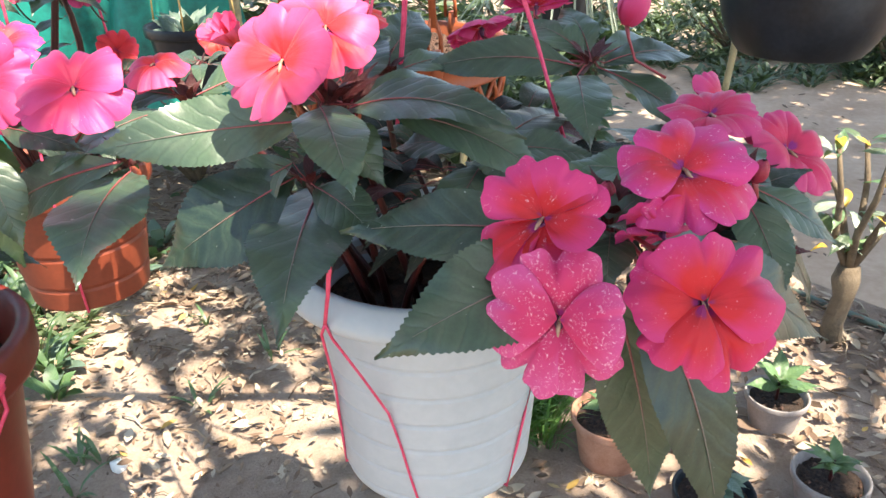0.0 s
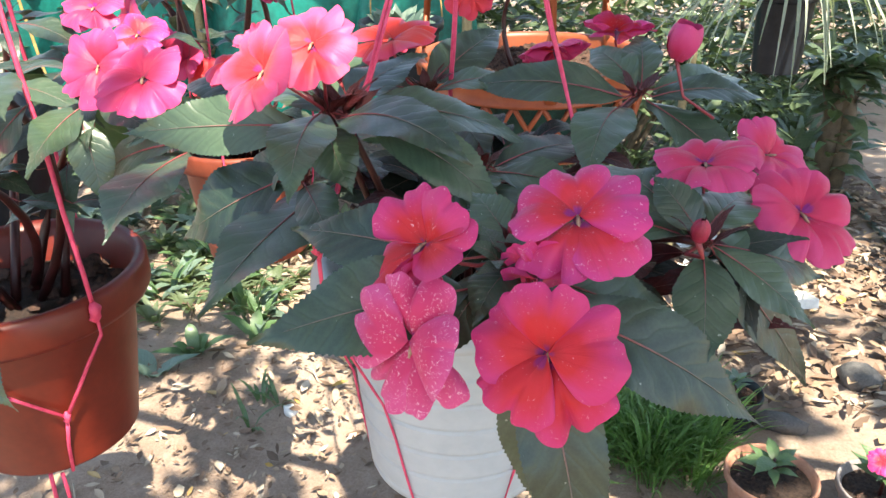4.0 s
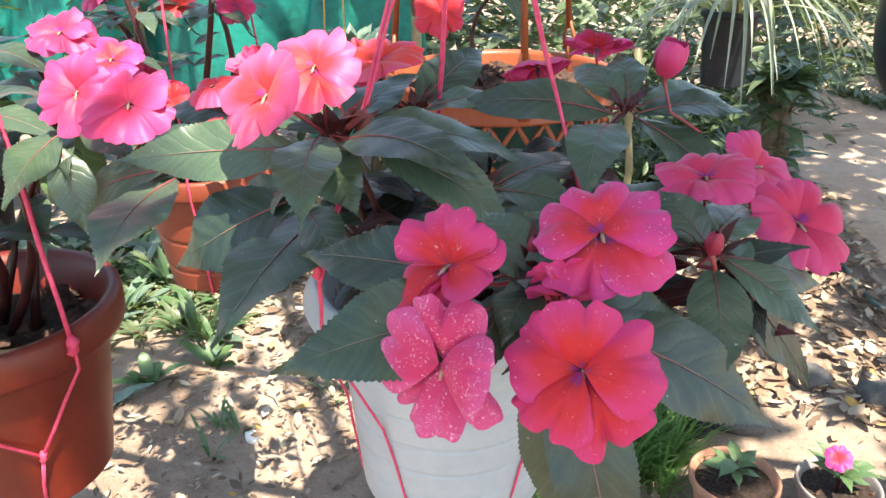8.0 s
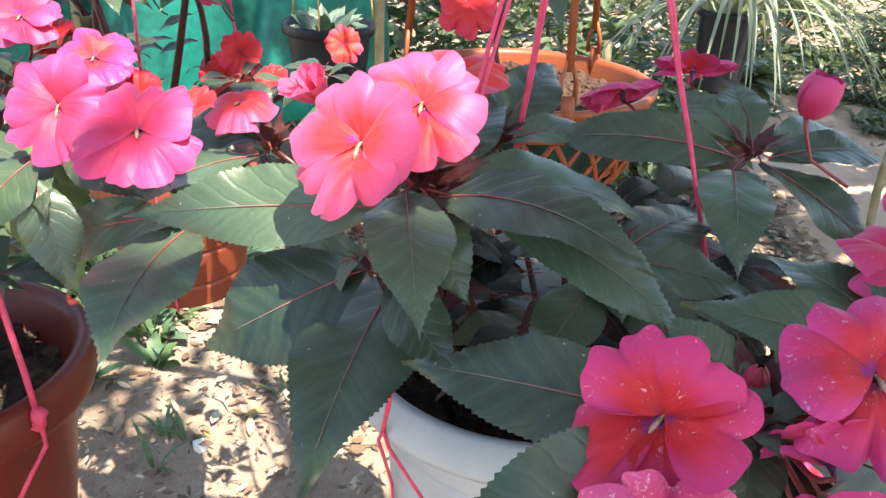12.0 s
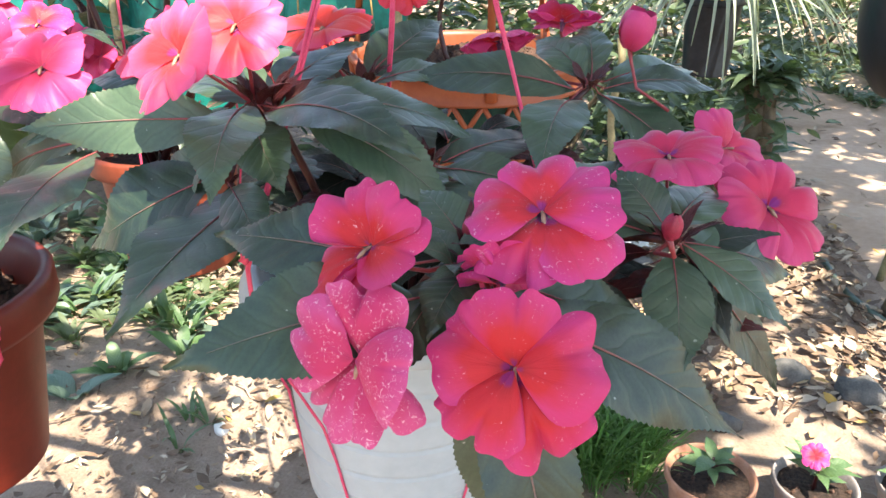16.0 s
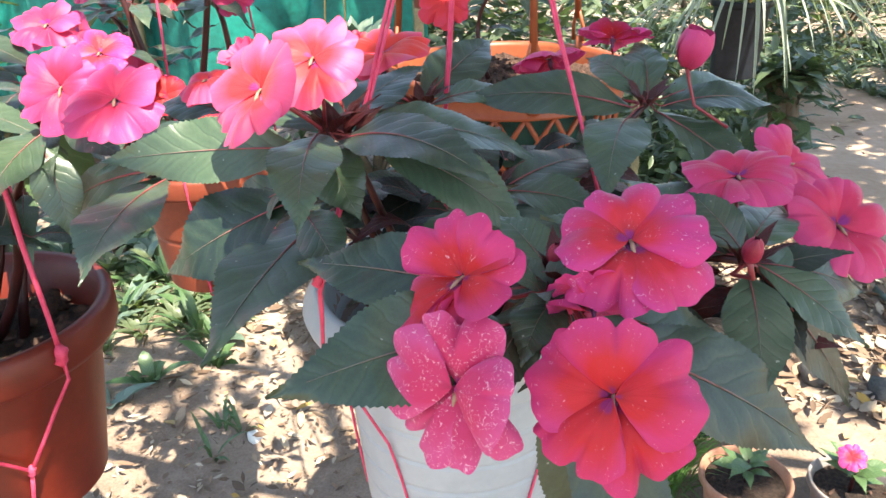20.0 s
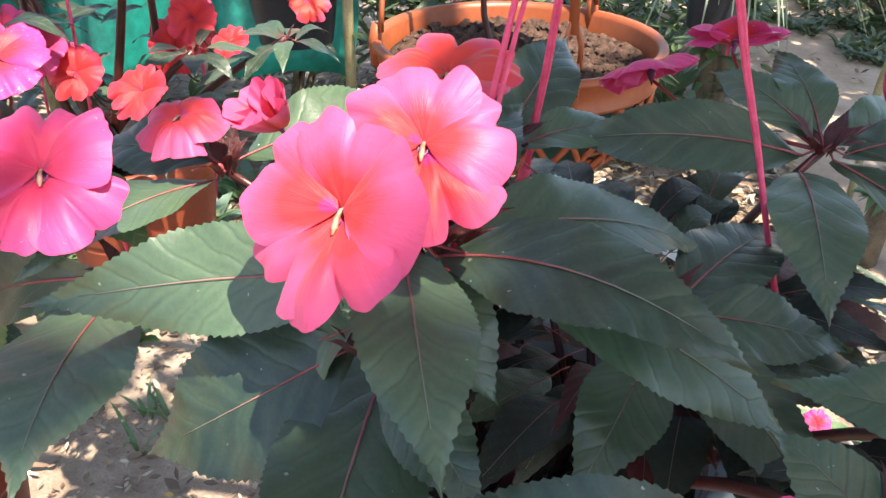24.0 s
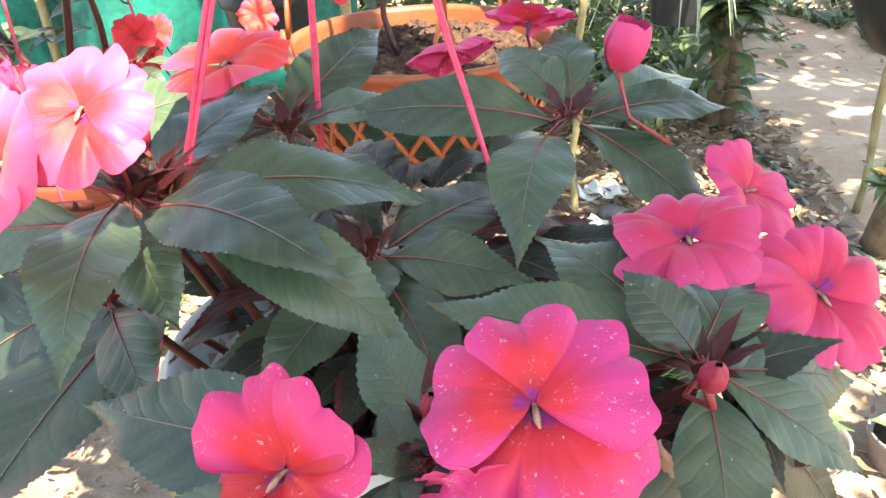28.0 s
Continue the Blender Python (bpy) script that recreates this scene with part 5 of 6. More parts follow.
# flowers: place, face, radius, petals, spin, cup, stalk end
FLOWERS = [
    ((0.125, 0.288, 0.954), (0.05, -0.84, 0.54), 0.0330, P_RED, 0, 0.02, W5),
    ((0.064, 0.286, 0.948), (-0.26, -0.87, 0.41), 0.032, P_PINK, 0, 0.06, W5),
    ((0.058, 0.315, 0.982), (-0.22, -0.55, 0.80), 0.030, P_RED, -15, 0.32, W5),
    ((0.124, 0.337, 0.996), (0.05, -0.34, 0.94), 0.0315, P_ROSE, 8, 0.05, W5),
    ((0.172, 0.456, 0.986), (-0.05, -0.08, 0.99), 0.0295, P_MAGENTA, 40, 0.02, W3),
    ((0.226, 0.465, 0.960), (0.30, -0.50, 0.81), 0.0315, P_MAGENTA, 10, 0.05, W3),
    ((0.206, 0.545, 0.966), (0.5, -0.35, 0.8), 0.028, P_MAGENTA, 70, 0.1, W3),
    ((-0.069, 0.384, 1.040), (-0.34, -0.70, 0.62), 0.0305, P_BLUSH, 8, 0.20, W1),
    ((-0.051, 0.408, 1.052), (0.14, -0.60, 0.78), 0.027, P_BLUSH, -12, 0.06, W1),
    ((-0.114, 0.450, 1.036), (-0.30, -0.40, 0.85), 0.0145, P_BLUSH, 30, 1.0, W1),
    ((-0.068, 0.549, 1.026), (0.0, -0.14, 0.98), 0.034, P_CORAL, 0, 0.05, W7),
    ((-0.187, 0.506, 1.012), (-0.1, -0.25, 0.95), 0.020, P_BLUSH, 0, -0.30, W6),
    ((0.082, 0.664, 1.020), (0.05, 0.30, 0.95), 0.030, P_ROSE, 0, 0.12, W4),
    ((0.036, 0.648, 1.006), (-0.2, 0.30, 0.92), 0.029, P_RED, 30, -0.12, W4),
    ((0.113, 0.316, 0.974), (-0.1, 0.45, 0.3), 0.020, P_ROSE, 0, 0.4, W5),
]
# the foremost flowers have uneven petals: direction, length, half angle, cleft; how far each is raised; how far the lower two sag
OWN = {
    0: (((98, 0.98, 58, (0.03, 0.22)), (6, 1.06, 54, (-0.25, 0.14)), (176, 0.96, 52, (0.2, 0.18)), (243, 1.06, 48, (0.0, 0.20)), (307, 1.12, 46, (0.1, 0.20))), (0.12, 0.19, 0.04, 0.13, -0.03), 6),
    1: (((93, 0.96, 50, (-0.1, 0.28)), (4, 0.94, 54, (-0.1, 0.14)), (180, 1.0, 56, (0.2, 0.16)), (243, 1.10, 44, (0.0, 0.24)), (300, 1.12, 44, (0.0, 0.22))), (0.06, 0.22, 0.20, 0.0, -0.04), 12),
    2: (PETALS, LIFTS, 34),
    3: (((92, 0.90, 54, (0.05, 0.20)), (8, 1.0, 54, (-0.25, 0.12)), (173, 1.0, 54, (0.25, 0.12)), (240, 1.12, 46, (-0.10, 0.24)), (300, 1.14, 46, (0.10, 0.24))), LIFTS, 14),
}
for k, (place, face, radius, mat, spin, cup, end) in enumerate(FLOWERS):
    petals, lifts, sag = OWN.get(k, (PETALS, LIFTS, 3))
    flower(main, place, face, radius, mat, (0, 0, 1), spin, cup, end, petals=petals, lifts=lifts, sag=sag)


def bud(plant, place, axis, length, mat, stem, wrap=5, swell=0.72, fat=0.42):
    """A furled flower: petals wrapped round one another."""
    m = basis(place, Vector(place) + Vector(axis), (0, -1, 0.2)) @ Matrix.Rotation(radians(-90), 4, "X")
    ob = None
    for k in range(wrap):
        V, F, U = [], [], []
        inner = k >= 3
        a0, r = 2 * math.pi * k / 3 + (0.5 if inner else 0), fat * length * (0.66 if inner else 1.0)
        for i in range(9):
            v = i / 8
            rr = r * math.sin(math.pi * (0.07 + swell * v)) ** 0.62
            for j in range(7):
                s = j / 6
                w = a0 + (s - 0.5) * 3.0 * (1 - 0.15 * v) + 0.35 * v
                q = rr * (1 + 0.10 * s)
                V.append((q * math.cos(w), q * math.sin(w), length * (v * (0.9 if inner else 1.0) - 0.13 * v * (2 * s - 1) ** 2 + 0.02 * math.sin(9 * s + k))))
                U.append((s, 0.35 + 0.65 * v))
        for i in range(8):
            for j in range(6):
                F.append((i * 7 + j, i * 7 + j + 1, (i + 1) * 7 + j + 1, (i + 1) * 7 + j))
        me = mesh_of("bud_petal", V, F, U)
        if ob is None:
            ob = part("flower_bud", me, mat, plant, "", m)
        else:
            part("petal", me, P_RED if inner and mat is not M_BUD else mat, ob, "", m)
    part("flower_stalk", tube([Vector(place), Vector(place) - Vector(axis).normalized() * 0.006 + Vector((0.004, 0, -0.004)), Vector(place).lerp(Vector(stem), 0.45) + Vector((-0.006, 0, -0.008)), Vector(stem)], [0.0018, 0.0012, 0.0011, 0.0012], 6), M_STALK, ob)
    return ob


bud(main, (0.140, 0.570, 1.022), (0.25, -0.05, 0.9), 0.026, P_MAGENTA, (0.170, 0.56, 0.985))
bud(main, (0.176, 0.380, 0.974), (0.1, -0.3, 0.9), 0.015, M_BUD, W3, 3, 0.90, 0.30)
bud(main, (0.092, 0.350, 0.974), (0.0, -0.2, 0.9), 0.015, M_BUD, W5, 3, 0.90, 0.30)
bud(main, (-0.054, 0.440, 1.024), (0.0, -0.1, 0.9), 0.014, M_BUD, W1, 3, 0.90, 0.30)


# ---------- plants in the other pots ----------
def potted_impatiens(label, root, tips, leaf_len, leaves, seed, mat=None, rib=True, stem_r=0.005):
    """Several stems with a whorl of leaves at each end and a few leaves down the stem."""
    rnd = random.Random(seed)
    ob = holder("impatiens_plant", root, label, "plant", "impatiens plants")
    for k, end in enumerate(tips):
        r = Vector(root) + Vector((rnd.uniform(-0.03, 0.03), rnd.uniform(-0.03, 0.03), -0.006))
        pts = arc(r, end, rnd.uniform(0.015, 0.045), 8, (rnd.uniform(-1, 1), rnd.uniform(-1, 1), 0.3))
        part("stem", tube(pts, [stem_r * (1 - 0.06 * i) for i in range(8)], 8), M_STEM, ob)
        whorl(ob, end, leaves, leaf_len, mat, 4, 0.15, rnd.uniform(0, 60), 360, seed * 10 + k, rib)
        for i in (3, 4, 5, 6):
            a = rnd.uniform(0, 6.28)
            d = Vector((math.cos(a), math.sin(a), rnd.uniform(-0.5, 0.2))).normalized()
            b0 = Vector(pts[i]) + d * 0.012
            set_leaf(ob, b0, b0 + d * leaf_len * rnd.uniform(0.5, 0.9), mat or M_LEAF, (d.x * 0.3, d.y * 0.3 - 0.2, 1), rib)
    return ob


p1 = potted_impatiens("impatiens with pink flowers in the terracotta-coloured pot", (TP.x, TP.y, TP.z - 0.035),
                      [(-0.39, 0.45, 1.0), (-0.34, 0.50, 0.965), (-0.45, 0.39, 0.955), (-0.49, 0.56, 1.02), (-0.40, 0.56, 0.99), (-0.52, 0.46, 1.0)], 0.085, 7, 5)
# the M_PALE blade has its sunlit look put into the colour
for base, tip, w, face, mat in (((-0.335, 0.44, 0.985), (-0.365, 0.395, 0.925), 0.045, CAMF, M_LEAF), ((-0.41, 0.375, 0.90), (-0.325, 0.35, 0.885), 0.04, CAMF, M_LEAF),
                                ((-0.40, 0.355, 0.84), (-0.298, 0.33, 0.775), 0.052, (0.1, -0.8, 0.55), M_LEAF), ((-0.33, 0.50, 0.985), (-0.298, 0.475, 0.875), 0.058, (0.2, -0.8, 0.5), M_PALE),
                                ((-0.29, 0.455, 0.985), (-0.31, 0.40, 0.94), 0.045, CAMF, M_LEAF)):
    leaf(p1, base, tip, w, face, 0.08, None, mat)
leaf(p1, (-0.284, 0.440, 0.978), (-0.262, 0.425, 0.914), 0.034, (0.35, -0.5, 0.8), 0.05, None, M_LEAF)
leaf(p1, (-0.270, 0.450, 0.988), (-0.212, 0.438, 0.974), 0.026, (0.1, -0.5, 0.86), 0.05, None, M_LEAF)
# narrow blade coloured paler than its neighbours to look sunlit
leaf(p1, (-0.250, 0.50, 0.985), (-0.205, 0.488, 0.945), 0.030, (0.2, -0.5, 0.8), 0.05, None, M_PALE)
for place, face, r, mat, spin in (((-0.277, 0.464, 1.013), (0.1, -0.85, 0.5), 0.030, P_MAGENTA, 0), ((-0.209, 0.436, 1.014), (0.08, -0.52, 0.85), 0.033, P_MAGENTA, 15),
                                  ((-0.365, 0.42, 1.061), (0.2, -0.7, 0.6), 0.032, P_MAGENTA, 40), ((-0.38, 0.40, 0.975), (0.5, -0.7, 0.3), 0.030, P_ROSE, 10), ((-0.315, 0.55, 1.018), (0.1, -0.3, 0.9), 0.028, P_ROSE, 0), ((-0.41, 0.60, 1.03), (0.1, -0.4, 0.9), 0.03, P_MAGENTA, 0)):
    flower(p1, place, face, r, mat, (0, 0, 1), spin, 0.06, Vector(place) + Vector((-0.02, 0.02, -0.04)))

p2 = potted_impatiens("tall impatiens with red flowers in the rear pot", (BP.x, BP.y, BP.z - 0.03),
                      [(-0.42, 0.95, 0.90), (-0.50, 1.0, 1.0), (-0.34, 1.02, 0.90), (-0.60, 0.95, 1.0), (-0.55, 0.82, 0.95), (-0.68, 1.0, 0.98), (-0.40, 0.86, 0.86), (-0.62, 0.93, 1.10), (-0.46, 0.95, 1.09), (-0.74, 0.96, 1.08)], 0.065, 7, 6, None, True, 0.0062)
rf = random.Random(8)
for x, y, z, kind in ((-0.400, 0.811, 0.904, "scarlet"), (-0.542, 0.916, 0.885, "magenta"), (-0.477, 1.010, 0.883, "scarlet"), (-0.545, 1.20, 0.875, "coral"), (-0.495, 1.20, 0.835, "scarlet"), (-0.490, 1.10, 0.87, "scarlet"), (-0.53, 1.10, 0.87, "scarlet"),
                      (-0.608, 0.85, 0.977, "magenta"), (-0.587, 0.85, 0.952, "scarlet"), (-0.558, 0.85, 0.937, "magenta"), (-0.530, 0.86, 0.922, "magenta"), (-0.50, 0.86, 0.90, "scarlet"),
                      (-0.569, 1.0, 1.005, "coral"), (-0.471, 1.0, 1.004, "magenta"), (-0.441, 1.0, 0.922, "scarlet"), (-0.376, 1.20, 0.90, "coral"), (-0.66, 0.95, 1.02, "magenta"), (-0.46, 0.92, 1.085, "coral"), (-0.63, 0.90, 1.10, "magenta")):
    FAR[kind](p2, (x, y, z), (rf.uniform(-0.3, 0.5), -0.75, rf.uniform(0.3, 0.8)), 0.028, rf.uniform(-40, 40), (x + 0.01, y + 0.03, z - 0.05))

p3 = potted_impatiens("young plant with an orange flower in the orange basket", (OB.x - 0.005, OB.y, OB.z - 0.018), [(-0.062, 0.950, 1.045)], 0.075, 9, 7, None, True, 0.0036)
FAR["scarlet"](p3, (-0.123, 0.878, 1.022), (0.1, -0.85, 0.5), 0.031, 0, (-0.12, 0.93, 1.02))

# black pot before the net: grey-green succulent leaves
p4 = holder("potted_plant", (-0.56, 1.62, 0.82), "grey-green leafy plant in the black pot", "plant")
for k in range(26):
    a = k * 2.4
    b0 = Vector((-0.56 + 0.025 * math.cos(a), 1.62 + 0.025 * math.sin(a), 0.82))
    set_leaf(p4, b0, b0 + Vector((math.cos(a), math.sin(a), 0.5 + 0.6 * (k % 3))).normalized() * 0.07, M_GREYLEAF, (0, -0.4, 1), False)

# spider plant: long striped arching blades
p5 = holder("spider_plant", (0.24, 1.75, 0.895), "spider plant with long pale striped arching leaves", "plant")
rs = random.Random(14)
for k in range(76):
    V, F, U = [], [], []
    a = k * 2.4 + rs.uniform(-0.3, 0.3)
    out = Vector((math.cos(a), math.sin(a), 0))
    side = Vector((-out.y, out.x, 0))
    h, s, fall = rs.uniform(0.04, 0.12), rs.uniform(0.15, 0.36), rs.uniform(0.06, 0.15)
    for i in range(11):
        v = i / 10
        p = Vector((0.24, 1.75, 0.895)) + out * (0.02 + s * v) + Vector((0, 0, h * 4 * v * (1 - v) * 0.8 + 0.04 * v - fall * v ** 2.2))
        w = 0.0075 * (1 - v ** 3) + 0.001
        for q in (-1, 0, 1):
            V.append(p + side * q * w / 2 + Vector((0, 0, 0.25 * w * abs(q))))
            U.append((0.5 + 0.5 * q, v))
    for i in range(10):
        for j in range(2):
            F.append((i * 3 + j, i * 3 + j + 1, (i + 1) * 3 + j + 1, (i + 1) * 3 + j))
    part("leaf", mesh_of("blade", V, F, U), M_STRIPED, p5)


# ---------- things on the ground ----------
def ground_pot(place, r, h, mat, label, plant_label, leaf_mat, n, leaf_len, seed, bloom=None):
    x, y = place
    z = ground_z(x, y)
    ob, mm = hanging_pot("flower_pot", (x, y, z + h - 0.004), r, h, r * 0.72, r * 0.2, mat, label)
    soil_disc(ob, mm, r * 0.86, -0.02, seed, M_SOIL, 20)
    if not n:
        return
    pl = holder("potted_plant", (x, y, z + h - 0.03), plant_label, "plant")
    rnd = random.Random(seed)
    top = Vector((x, y, z + h + leaf_len * 0.5))
    part("stem", tube([(x, y, z + h - 0.03), top], [0.005, 0.003], 7), M_STEM, pl)
    for k in range(n):
        a = k * 2.4
        b0 = Vector((x, y, z + h)).lerp(top, k / n)
        d = Vector((math.cos(a), math.sin(a), rnd.uniform(0.1, 0.9)))
        set_leaf(pl, b0, b0 + d.normalized() * leaf_len * rnd.uniform(0.7, 1.2), leaf_mat, (0, -0.2, 1), False)
    if bloom:
        FAR[bloom](pl, top + Vector((-0.02, -0.02, 0.04)), (0, -0.6, 0.8), 0.03, 0, top)


ground_pot((0.37, 1.47), 0.10, 0.14, M_CLAY, "fired clay pot standing on the earth", "seedling with green leaves in the clay pot", M_PALE, 9, 0.075, 31)
ground_pot((0.60, 1.54), 0.092, 0.12, M_GREYPOT, "worn grey plastic pot on the ground", "small plant with a pink flower in the grey pot", M_PALE, 12, 0.08, 32, "rose")
ground_pot((0.84, 1.32), 0.085, 0.10, M_GREYPOT, "pale plastic pot with seedlings", "light green seedlings in the pale pot", M_PALE, 14, 0.07, 34)
ground_pot((0.56, 1.26), 0.09, 0.10, M_BLACK, "black pot with a bluish plant", "bluish green leafy plant in the black pot", M_GREYLEAF, 12, 0.08, 35)
ground_pot((0.28, 1.80), 0.075, 0.11, M_BLACK, "small black plastic pot standing on the earth", "low green seedling in the small black pot", M_GREYLEAF, 8, 0.06, 37)
ground_pot((0.82, 1.60), 0.08, 0.10, M_GREYPOT, "grey pot at the edge of the path", "green seedlings in the grey pot", M_PALE, 12, 0.09, 36)


def rock(place, size, seed, name="stone", mat=None, label="grey stone-like lump lying on the earth"):
    rnd = random.Random(seed)
    bm = bmesh.new()
    bmesh.ops.create_icosphere(bm, subdivisions=2, radius=1)
    off = Vector((seed * 3.1, 0, 0))
    for v in bm.verts:
        v.co *= 1 + 0.35 * noise.noise(v.co * 1.3 + off)
        v.co = Vector((v.co.x * size[0], v.co.y * size[1], v.co.z * size[2]))
    me = bpy.data.meshes.new("stone_lump")
    bm.to_mesh(me)
    bm.free()
    me.polygons.foreach_set("use_smooth", [True] * len(me.polygons))
    x, y = place
    tagged(part(name, me, mat or M_STONE, None, "", Matrix.Translation((x, y, ground_z(x, y) + 0.5 * size[2]))), label, name)


rock((0.80, 2.05), (0.07, 0.05, 0.05), 1)
rock((0.62, 2.1), (0.06, 0.05, 0.04), 2)
# this lump stands in for black debris among the dry leaves
rock((0.15, 2.75), (0.06, 0.045, 0.03), 3)
rock((0.40, 1.82), (0.075, 0.03, 0.03), 5)
rock((-0.86, 1.42), (0.022, 0.018, 0.02), 4, "scrap", M_WHITEBIT, "white scrap lying on the earth")

# bamboo stakes
for x, y, h in ((0.0, 2.75, 0.9), (1.02, 2.9, 1.7)):
    pts = [(x + 0.01 * math.sin(i * 1.3), y, GROUND - 0.05 + h * i / 12) for i in range(13)]
    V, F = tube_data(pts, [0.013 if i % 3 else 0.0155 for i in range(13)], 10)
    tagged(part("bamboo_stake", mesh_of("stake", V, F), M_BAMBOO), "weathered bamboo stake driven into the earth", "stake")

# shrub with a trunk beside the path and the frangipani-like stump plant
def trunk_plant(name, place, height, r, whorls, leaf_len, mat, label, seed, n=14):
    rnd = random.Random(seed)
    x, y = place
    z = ground_z(x, y)
    ob = holder(name, (x, y, z), label, "shrub")
    top = Vector((x + 0.02, y, z + height))
    part("trunk", tube([(x, y, z - 0.03), (x + 0.01, y, z + height * 0.5), top], [r * 1.2, r, r * 0.8], 9), M_BARK, ob)
    for k in range(whorls):
        a = 2.4 * k
        end = top + Vector((math.cos(a), math.sin(a), 0.7)) * height * rnd.uniform(0.1, 0.26) * (k > 0)
        if k:
            part("branch", tube([Vector((x + 0.01, y, z + height * rnd.uniform(0.5, 0.9))), end], [r * 0.6, r * 0.4], 7), M_BARK, ob)
        for i in range(n):
            b = 2.4 * i + k
            d = Vector((math.cos(b), math.sin(b), rnd.uniform(-0.3, 0.9)))
            b0 = end - Vector((0, 0, rnd.uniform(0, 0.4) * leaf_len))
            set_leaf(ob, b0, b0 + d.normalized() * leaf_len * rnd.uniform(0.7, 1.2), mat, (0, 0, 1), False)
    return ob


sh = trunk_plant("shrub", (0.57, 3.7), 0.50, 0.05, 9, 0.17, M_BRIGHT, "leafy green shrub on a short trunk beside the path", 61, 16)
for k in range(34):
    a, h = 2.4 * k, 0.08 + 0.42 * (k / 34)
    b0 = Vector((0.60 + 0.04 * math.cos(a), 3.69 + 0.04 * math.sin(a), GROUND + h))
    set_leaf(sh, b0, b0 + Vector((math.cos(a) + 0.5, math.sin(a) - 0.3, 0.15 + 0.5 * math.sin(k))).normalized() * (0.13 + 0.04 * (k % 3)), M_BRIGHT if k % 4 else M_PALE, (0, -0.2, 1), False, slim=0.75)
part("trunk", tube([(0.63, 3.68, GROUND - 0.03), (0.64, 3.68, GROUND + 0.3), (0.61, 3.69, GROUND + 0.55)], [0.04, 0.034, 0.026], 9), M_BARK, sh)
st = trunk_plant("stump_plant", (1.01, 2.6), 0.24, 0.045, 5, 0.10, M_PALE, "cut stump sprouting pale green and yellow leaves", 62, 7)
for k in range(7):
    a = 1.1 * k
    b0 = Vector((1.02, 2.6, GROUND + 0.20 + 0.02 * k))
    set_leaf(st, b0, b0 + Vector((math.cos(a), math.sin(a), 0.5)).normalized() * 0.10, M_YELLOW if k % 2 else M_STRIPED, (0, -0.3, 1), False)


def croton(place, seed):
    """A short trunk with a burl, a few bare branches and sparse variegated leaves."""
    rnd = random.Random(seed)
    x, y = place
    z = ground_z(x, y)
    ob = holder("croton", (x, y, z), "bare-branched croton with sparse yellow, white and green leaves", "shrub")
    part("trunk", tube([(x, y, z - 0.03), (x - 0.008, y, z + 0.08), (x + 0.004, y, z + 0.16), (x, y, z + 0.22), (x, y, z + 0.27)], [0.036, 0.030, 0.029, 0.040, 0.030], 11), M_BARK, ob)
    ends = []
    for k in range(6):
        a = 1.05 * k
        mid = Vector((x + 0.06 * math.cos(a), y + 0.06 * math.sin(a), z + 0.36 + 0.03 * (k % 3)))
        end = mid + Vector((0.07 * math.cos(a + 0.5), 0.07 * math.sin(a + 0.5), rnd.uniform(0.12, 0.28)))
        part("branch", tube([(x, y, z + 0.25), mid, mid.lerp(end, 0.5) + Vector((0.01, 0, 0)), end], [0.013, 0.010, 0.009, 0.006], 7), M_BARK, ob)
        ends += [end, mid]
    for k in range(44):
        e = ends[k % len(ends)] + Vector((rnd.gauss(0, 0.01), rnd.gauss(0, 0.01), rnd.gauss(0, 0.015)))
        a = rnd.uniform(0, 6.28)
        d = Vector((math.cos(a), math.sin(a), rnd.uniform(-0.5, 0.7))).normalized()
        set_leaf(ob, e, e + d * rnd.uniform(0.05, 0.11), (M_STRIPED, M_YELLOW, M_PALE, M_BRIGHT, M_STRIPED)[k % 5], (0, -0.4, 1), False, slim=0.8)
    return ob


croton((1.13, 1.97), 71)


def scrap_sheet(place, w, d, turn, seed, label):
    """A crumpled sheet of pale plastic lying on the earth."""
    rnd = random.Random(seed)
    V, F, n = [], [], 8
    for i in range(n + 1):
        for j in range(n + 1):
            x, y = w * (i / n - 0.5), d * (j / n - 0.5)
            z = 0.03 * abs(noise.noise(Vector((x * 14 + seed, y * 14, 0)))) + 0.02 * (i % 3 == 0)
            V.append((x, y, z + 0.008))
    for i in range(n):
        for j in range(n):
            k = i * (n + 1) + j
            F.append((k, k + n + 1, k + n + 2, k + 1))
    x, y = place
    ob = part("scrap", mesh_of("scrap_sheet", V, F, None, False), M_WHITEBIT, None, "", Matrix.Translation((x, y, ground_z(x, y))) @ Matrix.Rotation(radians(turn), 4, "Z"))
    ob.modifiers.new("thick", "SOLIDIFY").thickness = 0.002
    tagged(ob, label, "scrap")


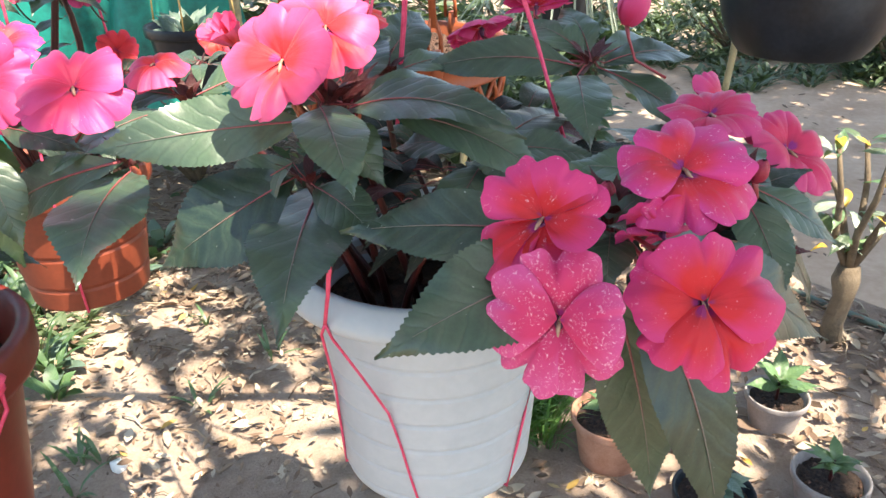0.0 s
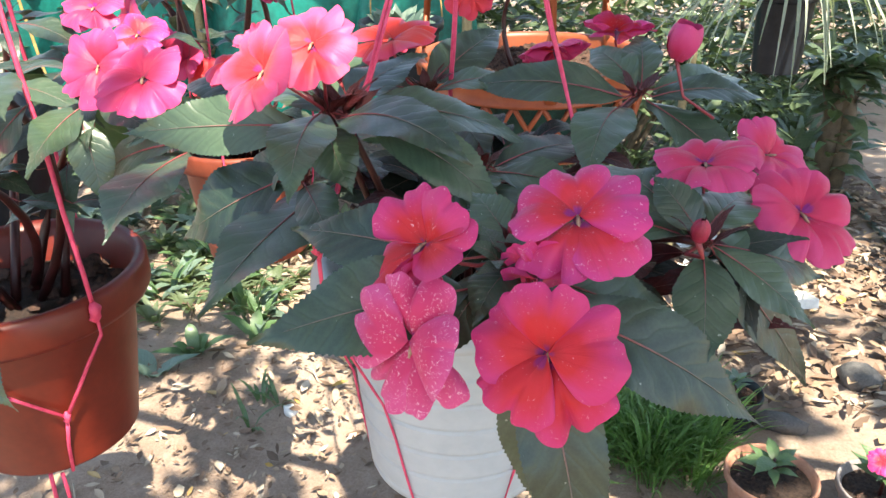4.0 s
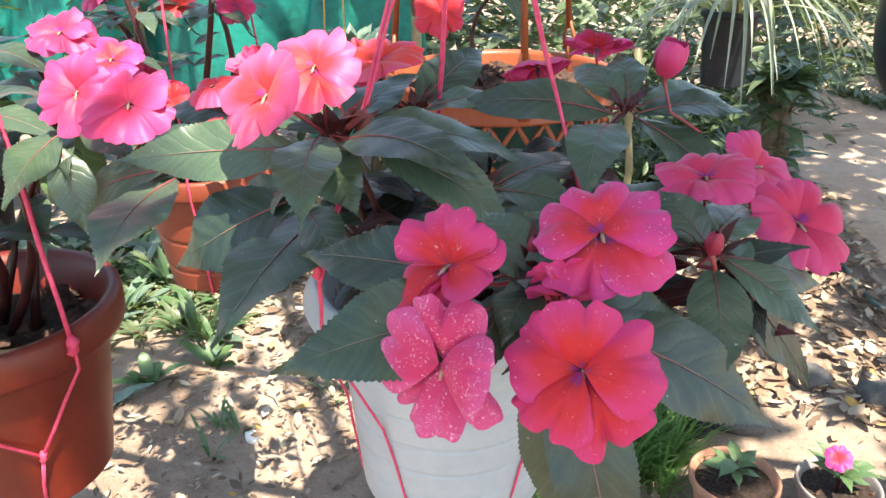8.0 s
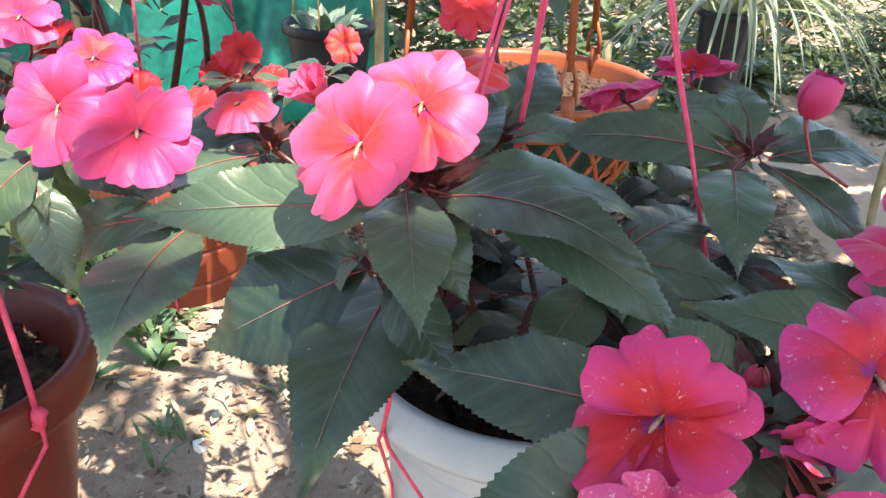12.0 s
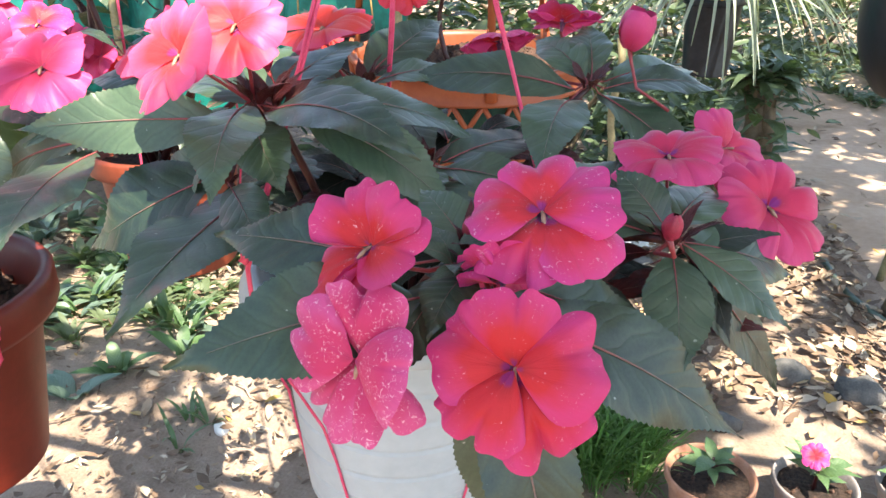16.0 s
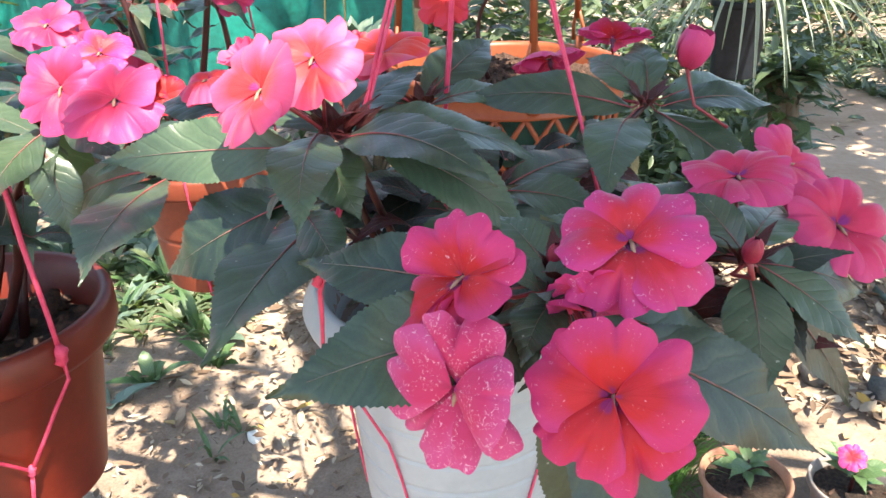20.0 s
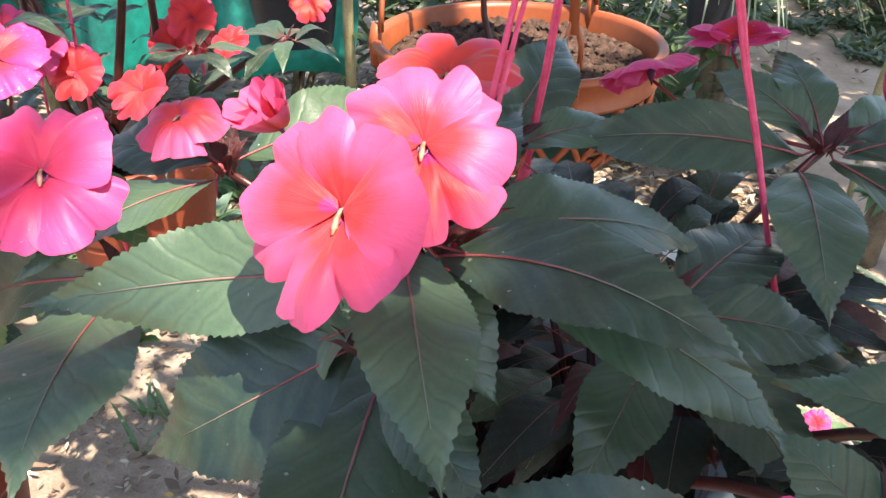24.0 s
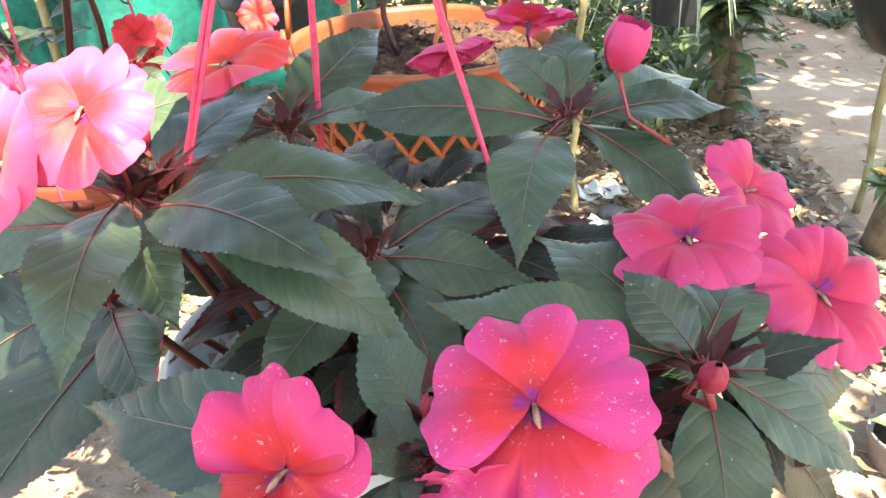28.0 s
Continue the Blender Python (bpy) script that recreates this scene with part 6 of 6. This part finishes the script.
scrap_sheet((0.11, 2.92), 0.20, 0.13, 10, 1, "crumpled grey-white plastic sheet among dry leaves")
scrap_sheet((0.09, 2.66), 0.09, 0.08, 50, 2, "folded white packet lying among dry leaves")
scrap_sheet((-0.35, 2.52), 0.08, 0.10, 75, 3, "small grey-white packet lying on the earth")
scrap_sheet((0.07, 2.24), 0.10, 0.07, 30, 4, "torn white wrapper on the leaf litter")

# white tray on its side, half buried in leaves
tray = holder("plastic_tray", (0.43, 2.45, GROUND), "white plastic tray lying tilted in the leaf litter", "tray")
tm = Matrix.Translation((0.43, 2.45, ground_z(0.43, 2.45) + 0.035)) @ Matrix.Rotation(radians(24), 4, "Z") @ Matrix.Rotation(radians(-14), 4, "X") @ Matrix.Scale(0.75, 4)
bm = bmesh.new()
bmesh.ops.create_cube(bm, size=1.0)
bmesh.ops.scale(bm, vec=(0.20, 0.13, 0.006), verts=bm.verts)
bmesh.ops.bevel(bm, geom=bm.edges[:], offset=0.002, segments=2, affect="EDGES")
me = bpy.data.meshes.new("tray_floor")
bm.to_mesh(me)
bm.free()
part("floor", me, M_WHITEBIT, tray, "", tm)
for x, y, w, d in ((0, -0.065, 0.205, 0.007), (0, 0.065, 0.205, 0.007), (-0.1, 0, 0.007, 0.123), (0.1, 0, 0.007, 0.123)):
    bm = bmesh.new()
    bmesh.ops.create_cube(bm, size=1.0)
    bmesh.ops.scale(bm, vec=(w, d, 0.045), verts=bm.verts)
    bmesh.ops.bevel(bm, geom=bm.edges[:], offset=0.0025, segments=2, affect="EDGES")
    me = bpy.data.meshes.new("tray_side")
    bm.to_mesh(me)
    bm.free()
    part("side", me, M_WHITEBIT, tray, "", tm @ Matrix.Translation((x, y, 0.02)))

# garden hose along the path's edge
pts = [(path_edge(y) - 0.04 + 0.03 * math.sin(y * 3), y, ground_z(path_edge(y), y) + 0.014) for y in [1.7 + 0.12 * i for i in range(18)]]
pts += [(0.62, 3.85, GROUND + 0.02), (0.60, 3.80, GROUND + 0.25), (0.58, 3.78, GROUND + 0.6)]
tagged(part("garden_hose", tube(pts, 0.012, 9), M_HOSE), "green garden hose lying along the path", "hose")
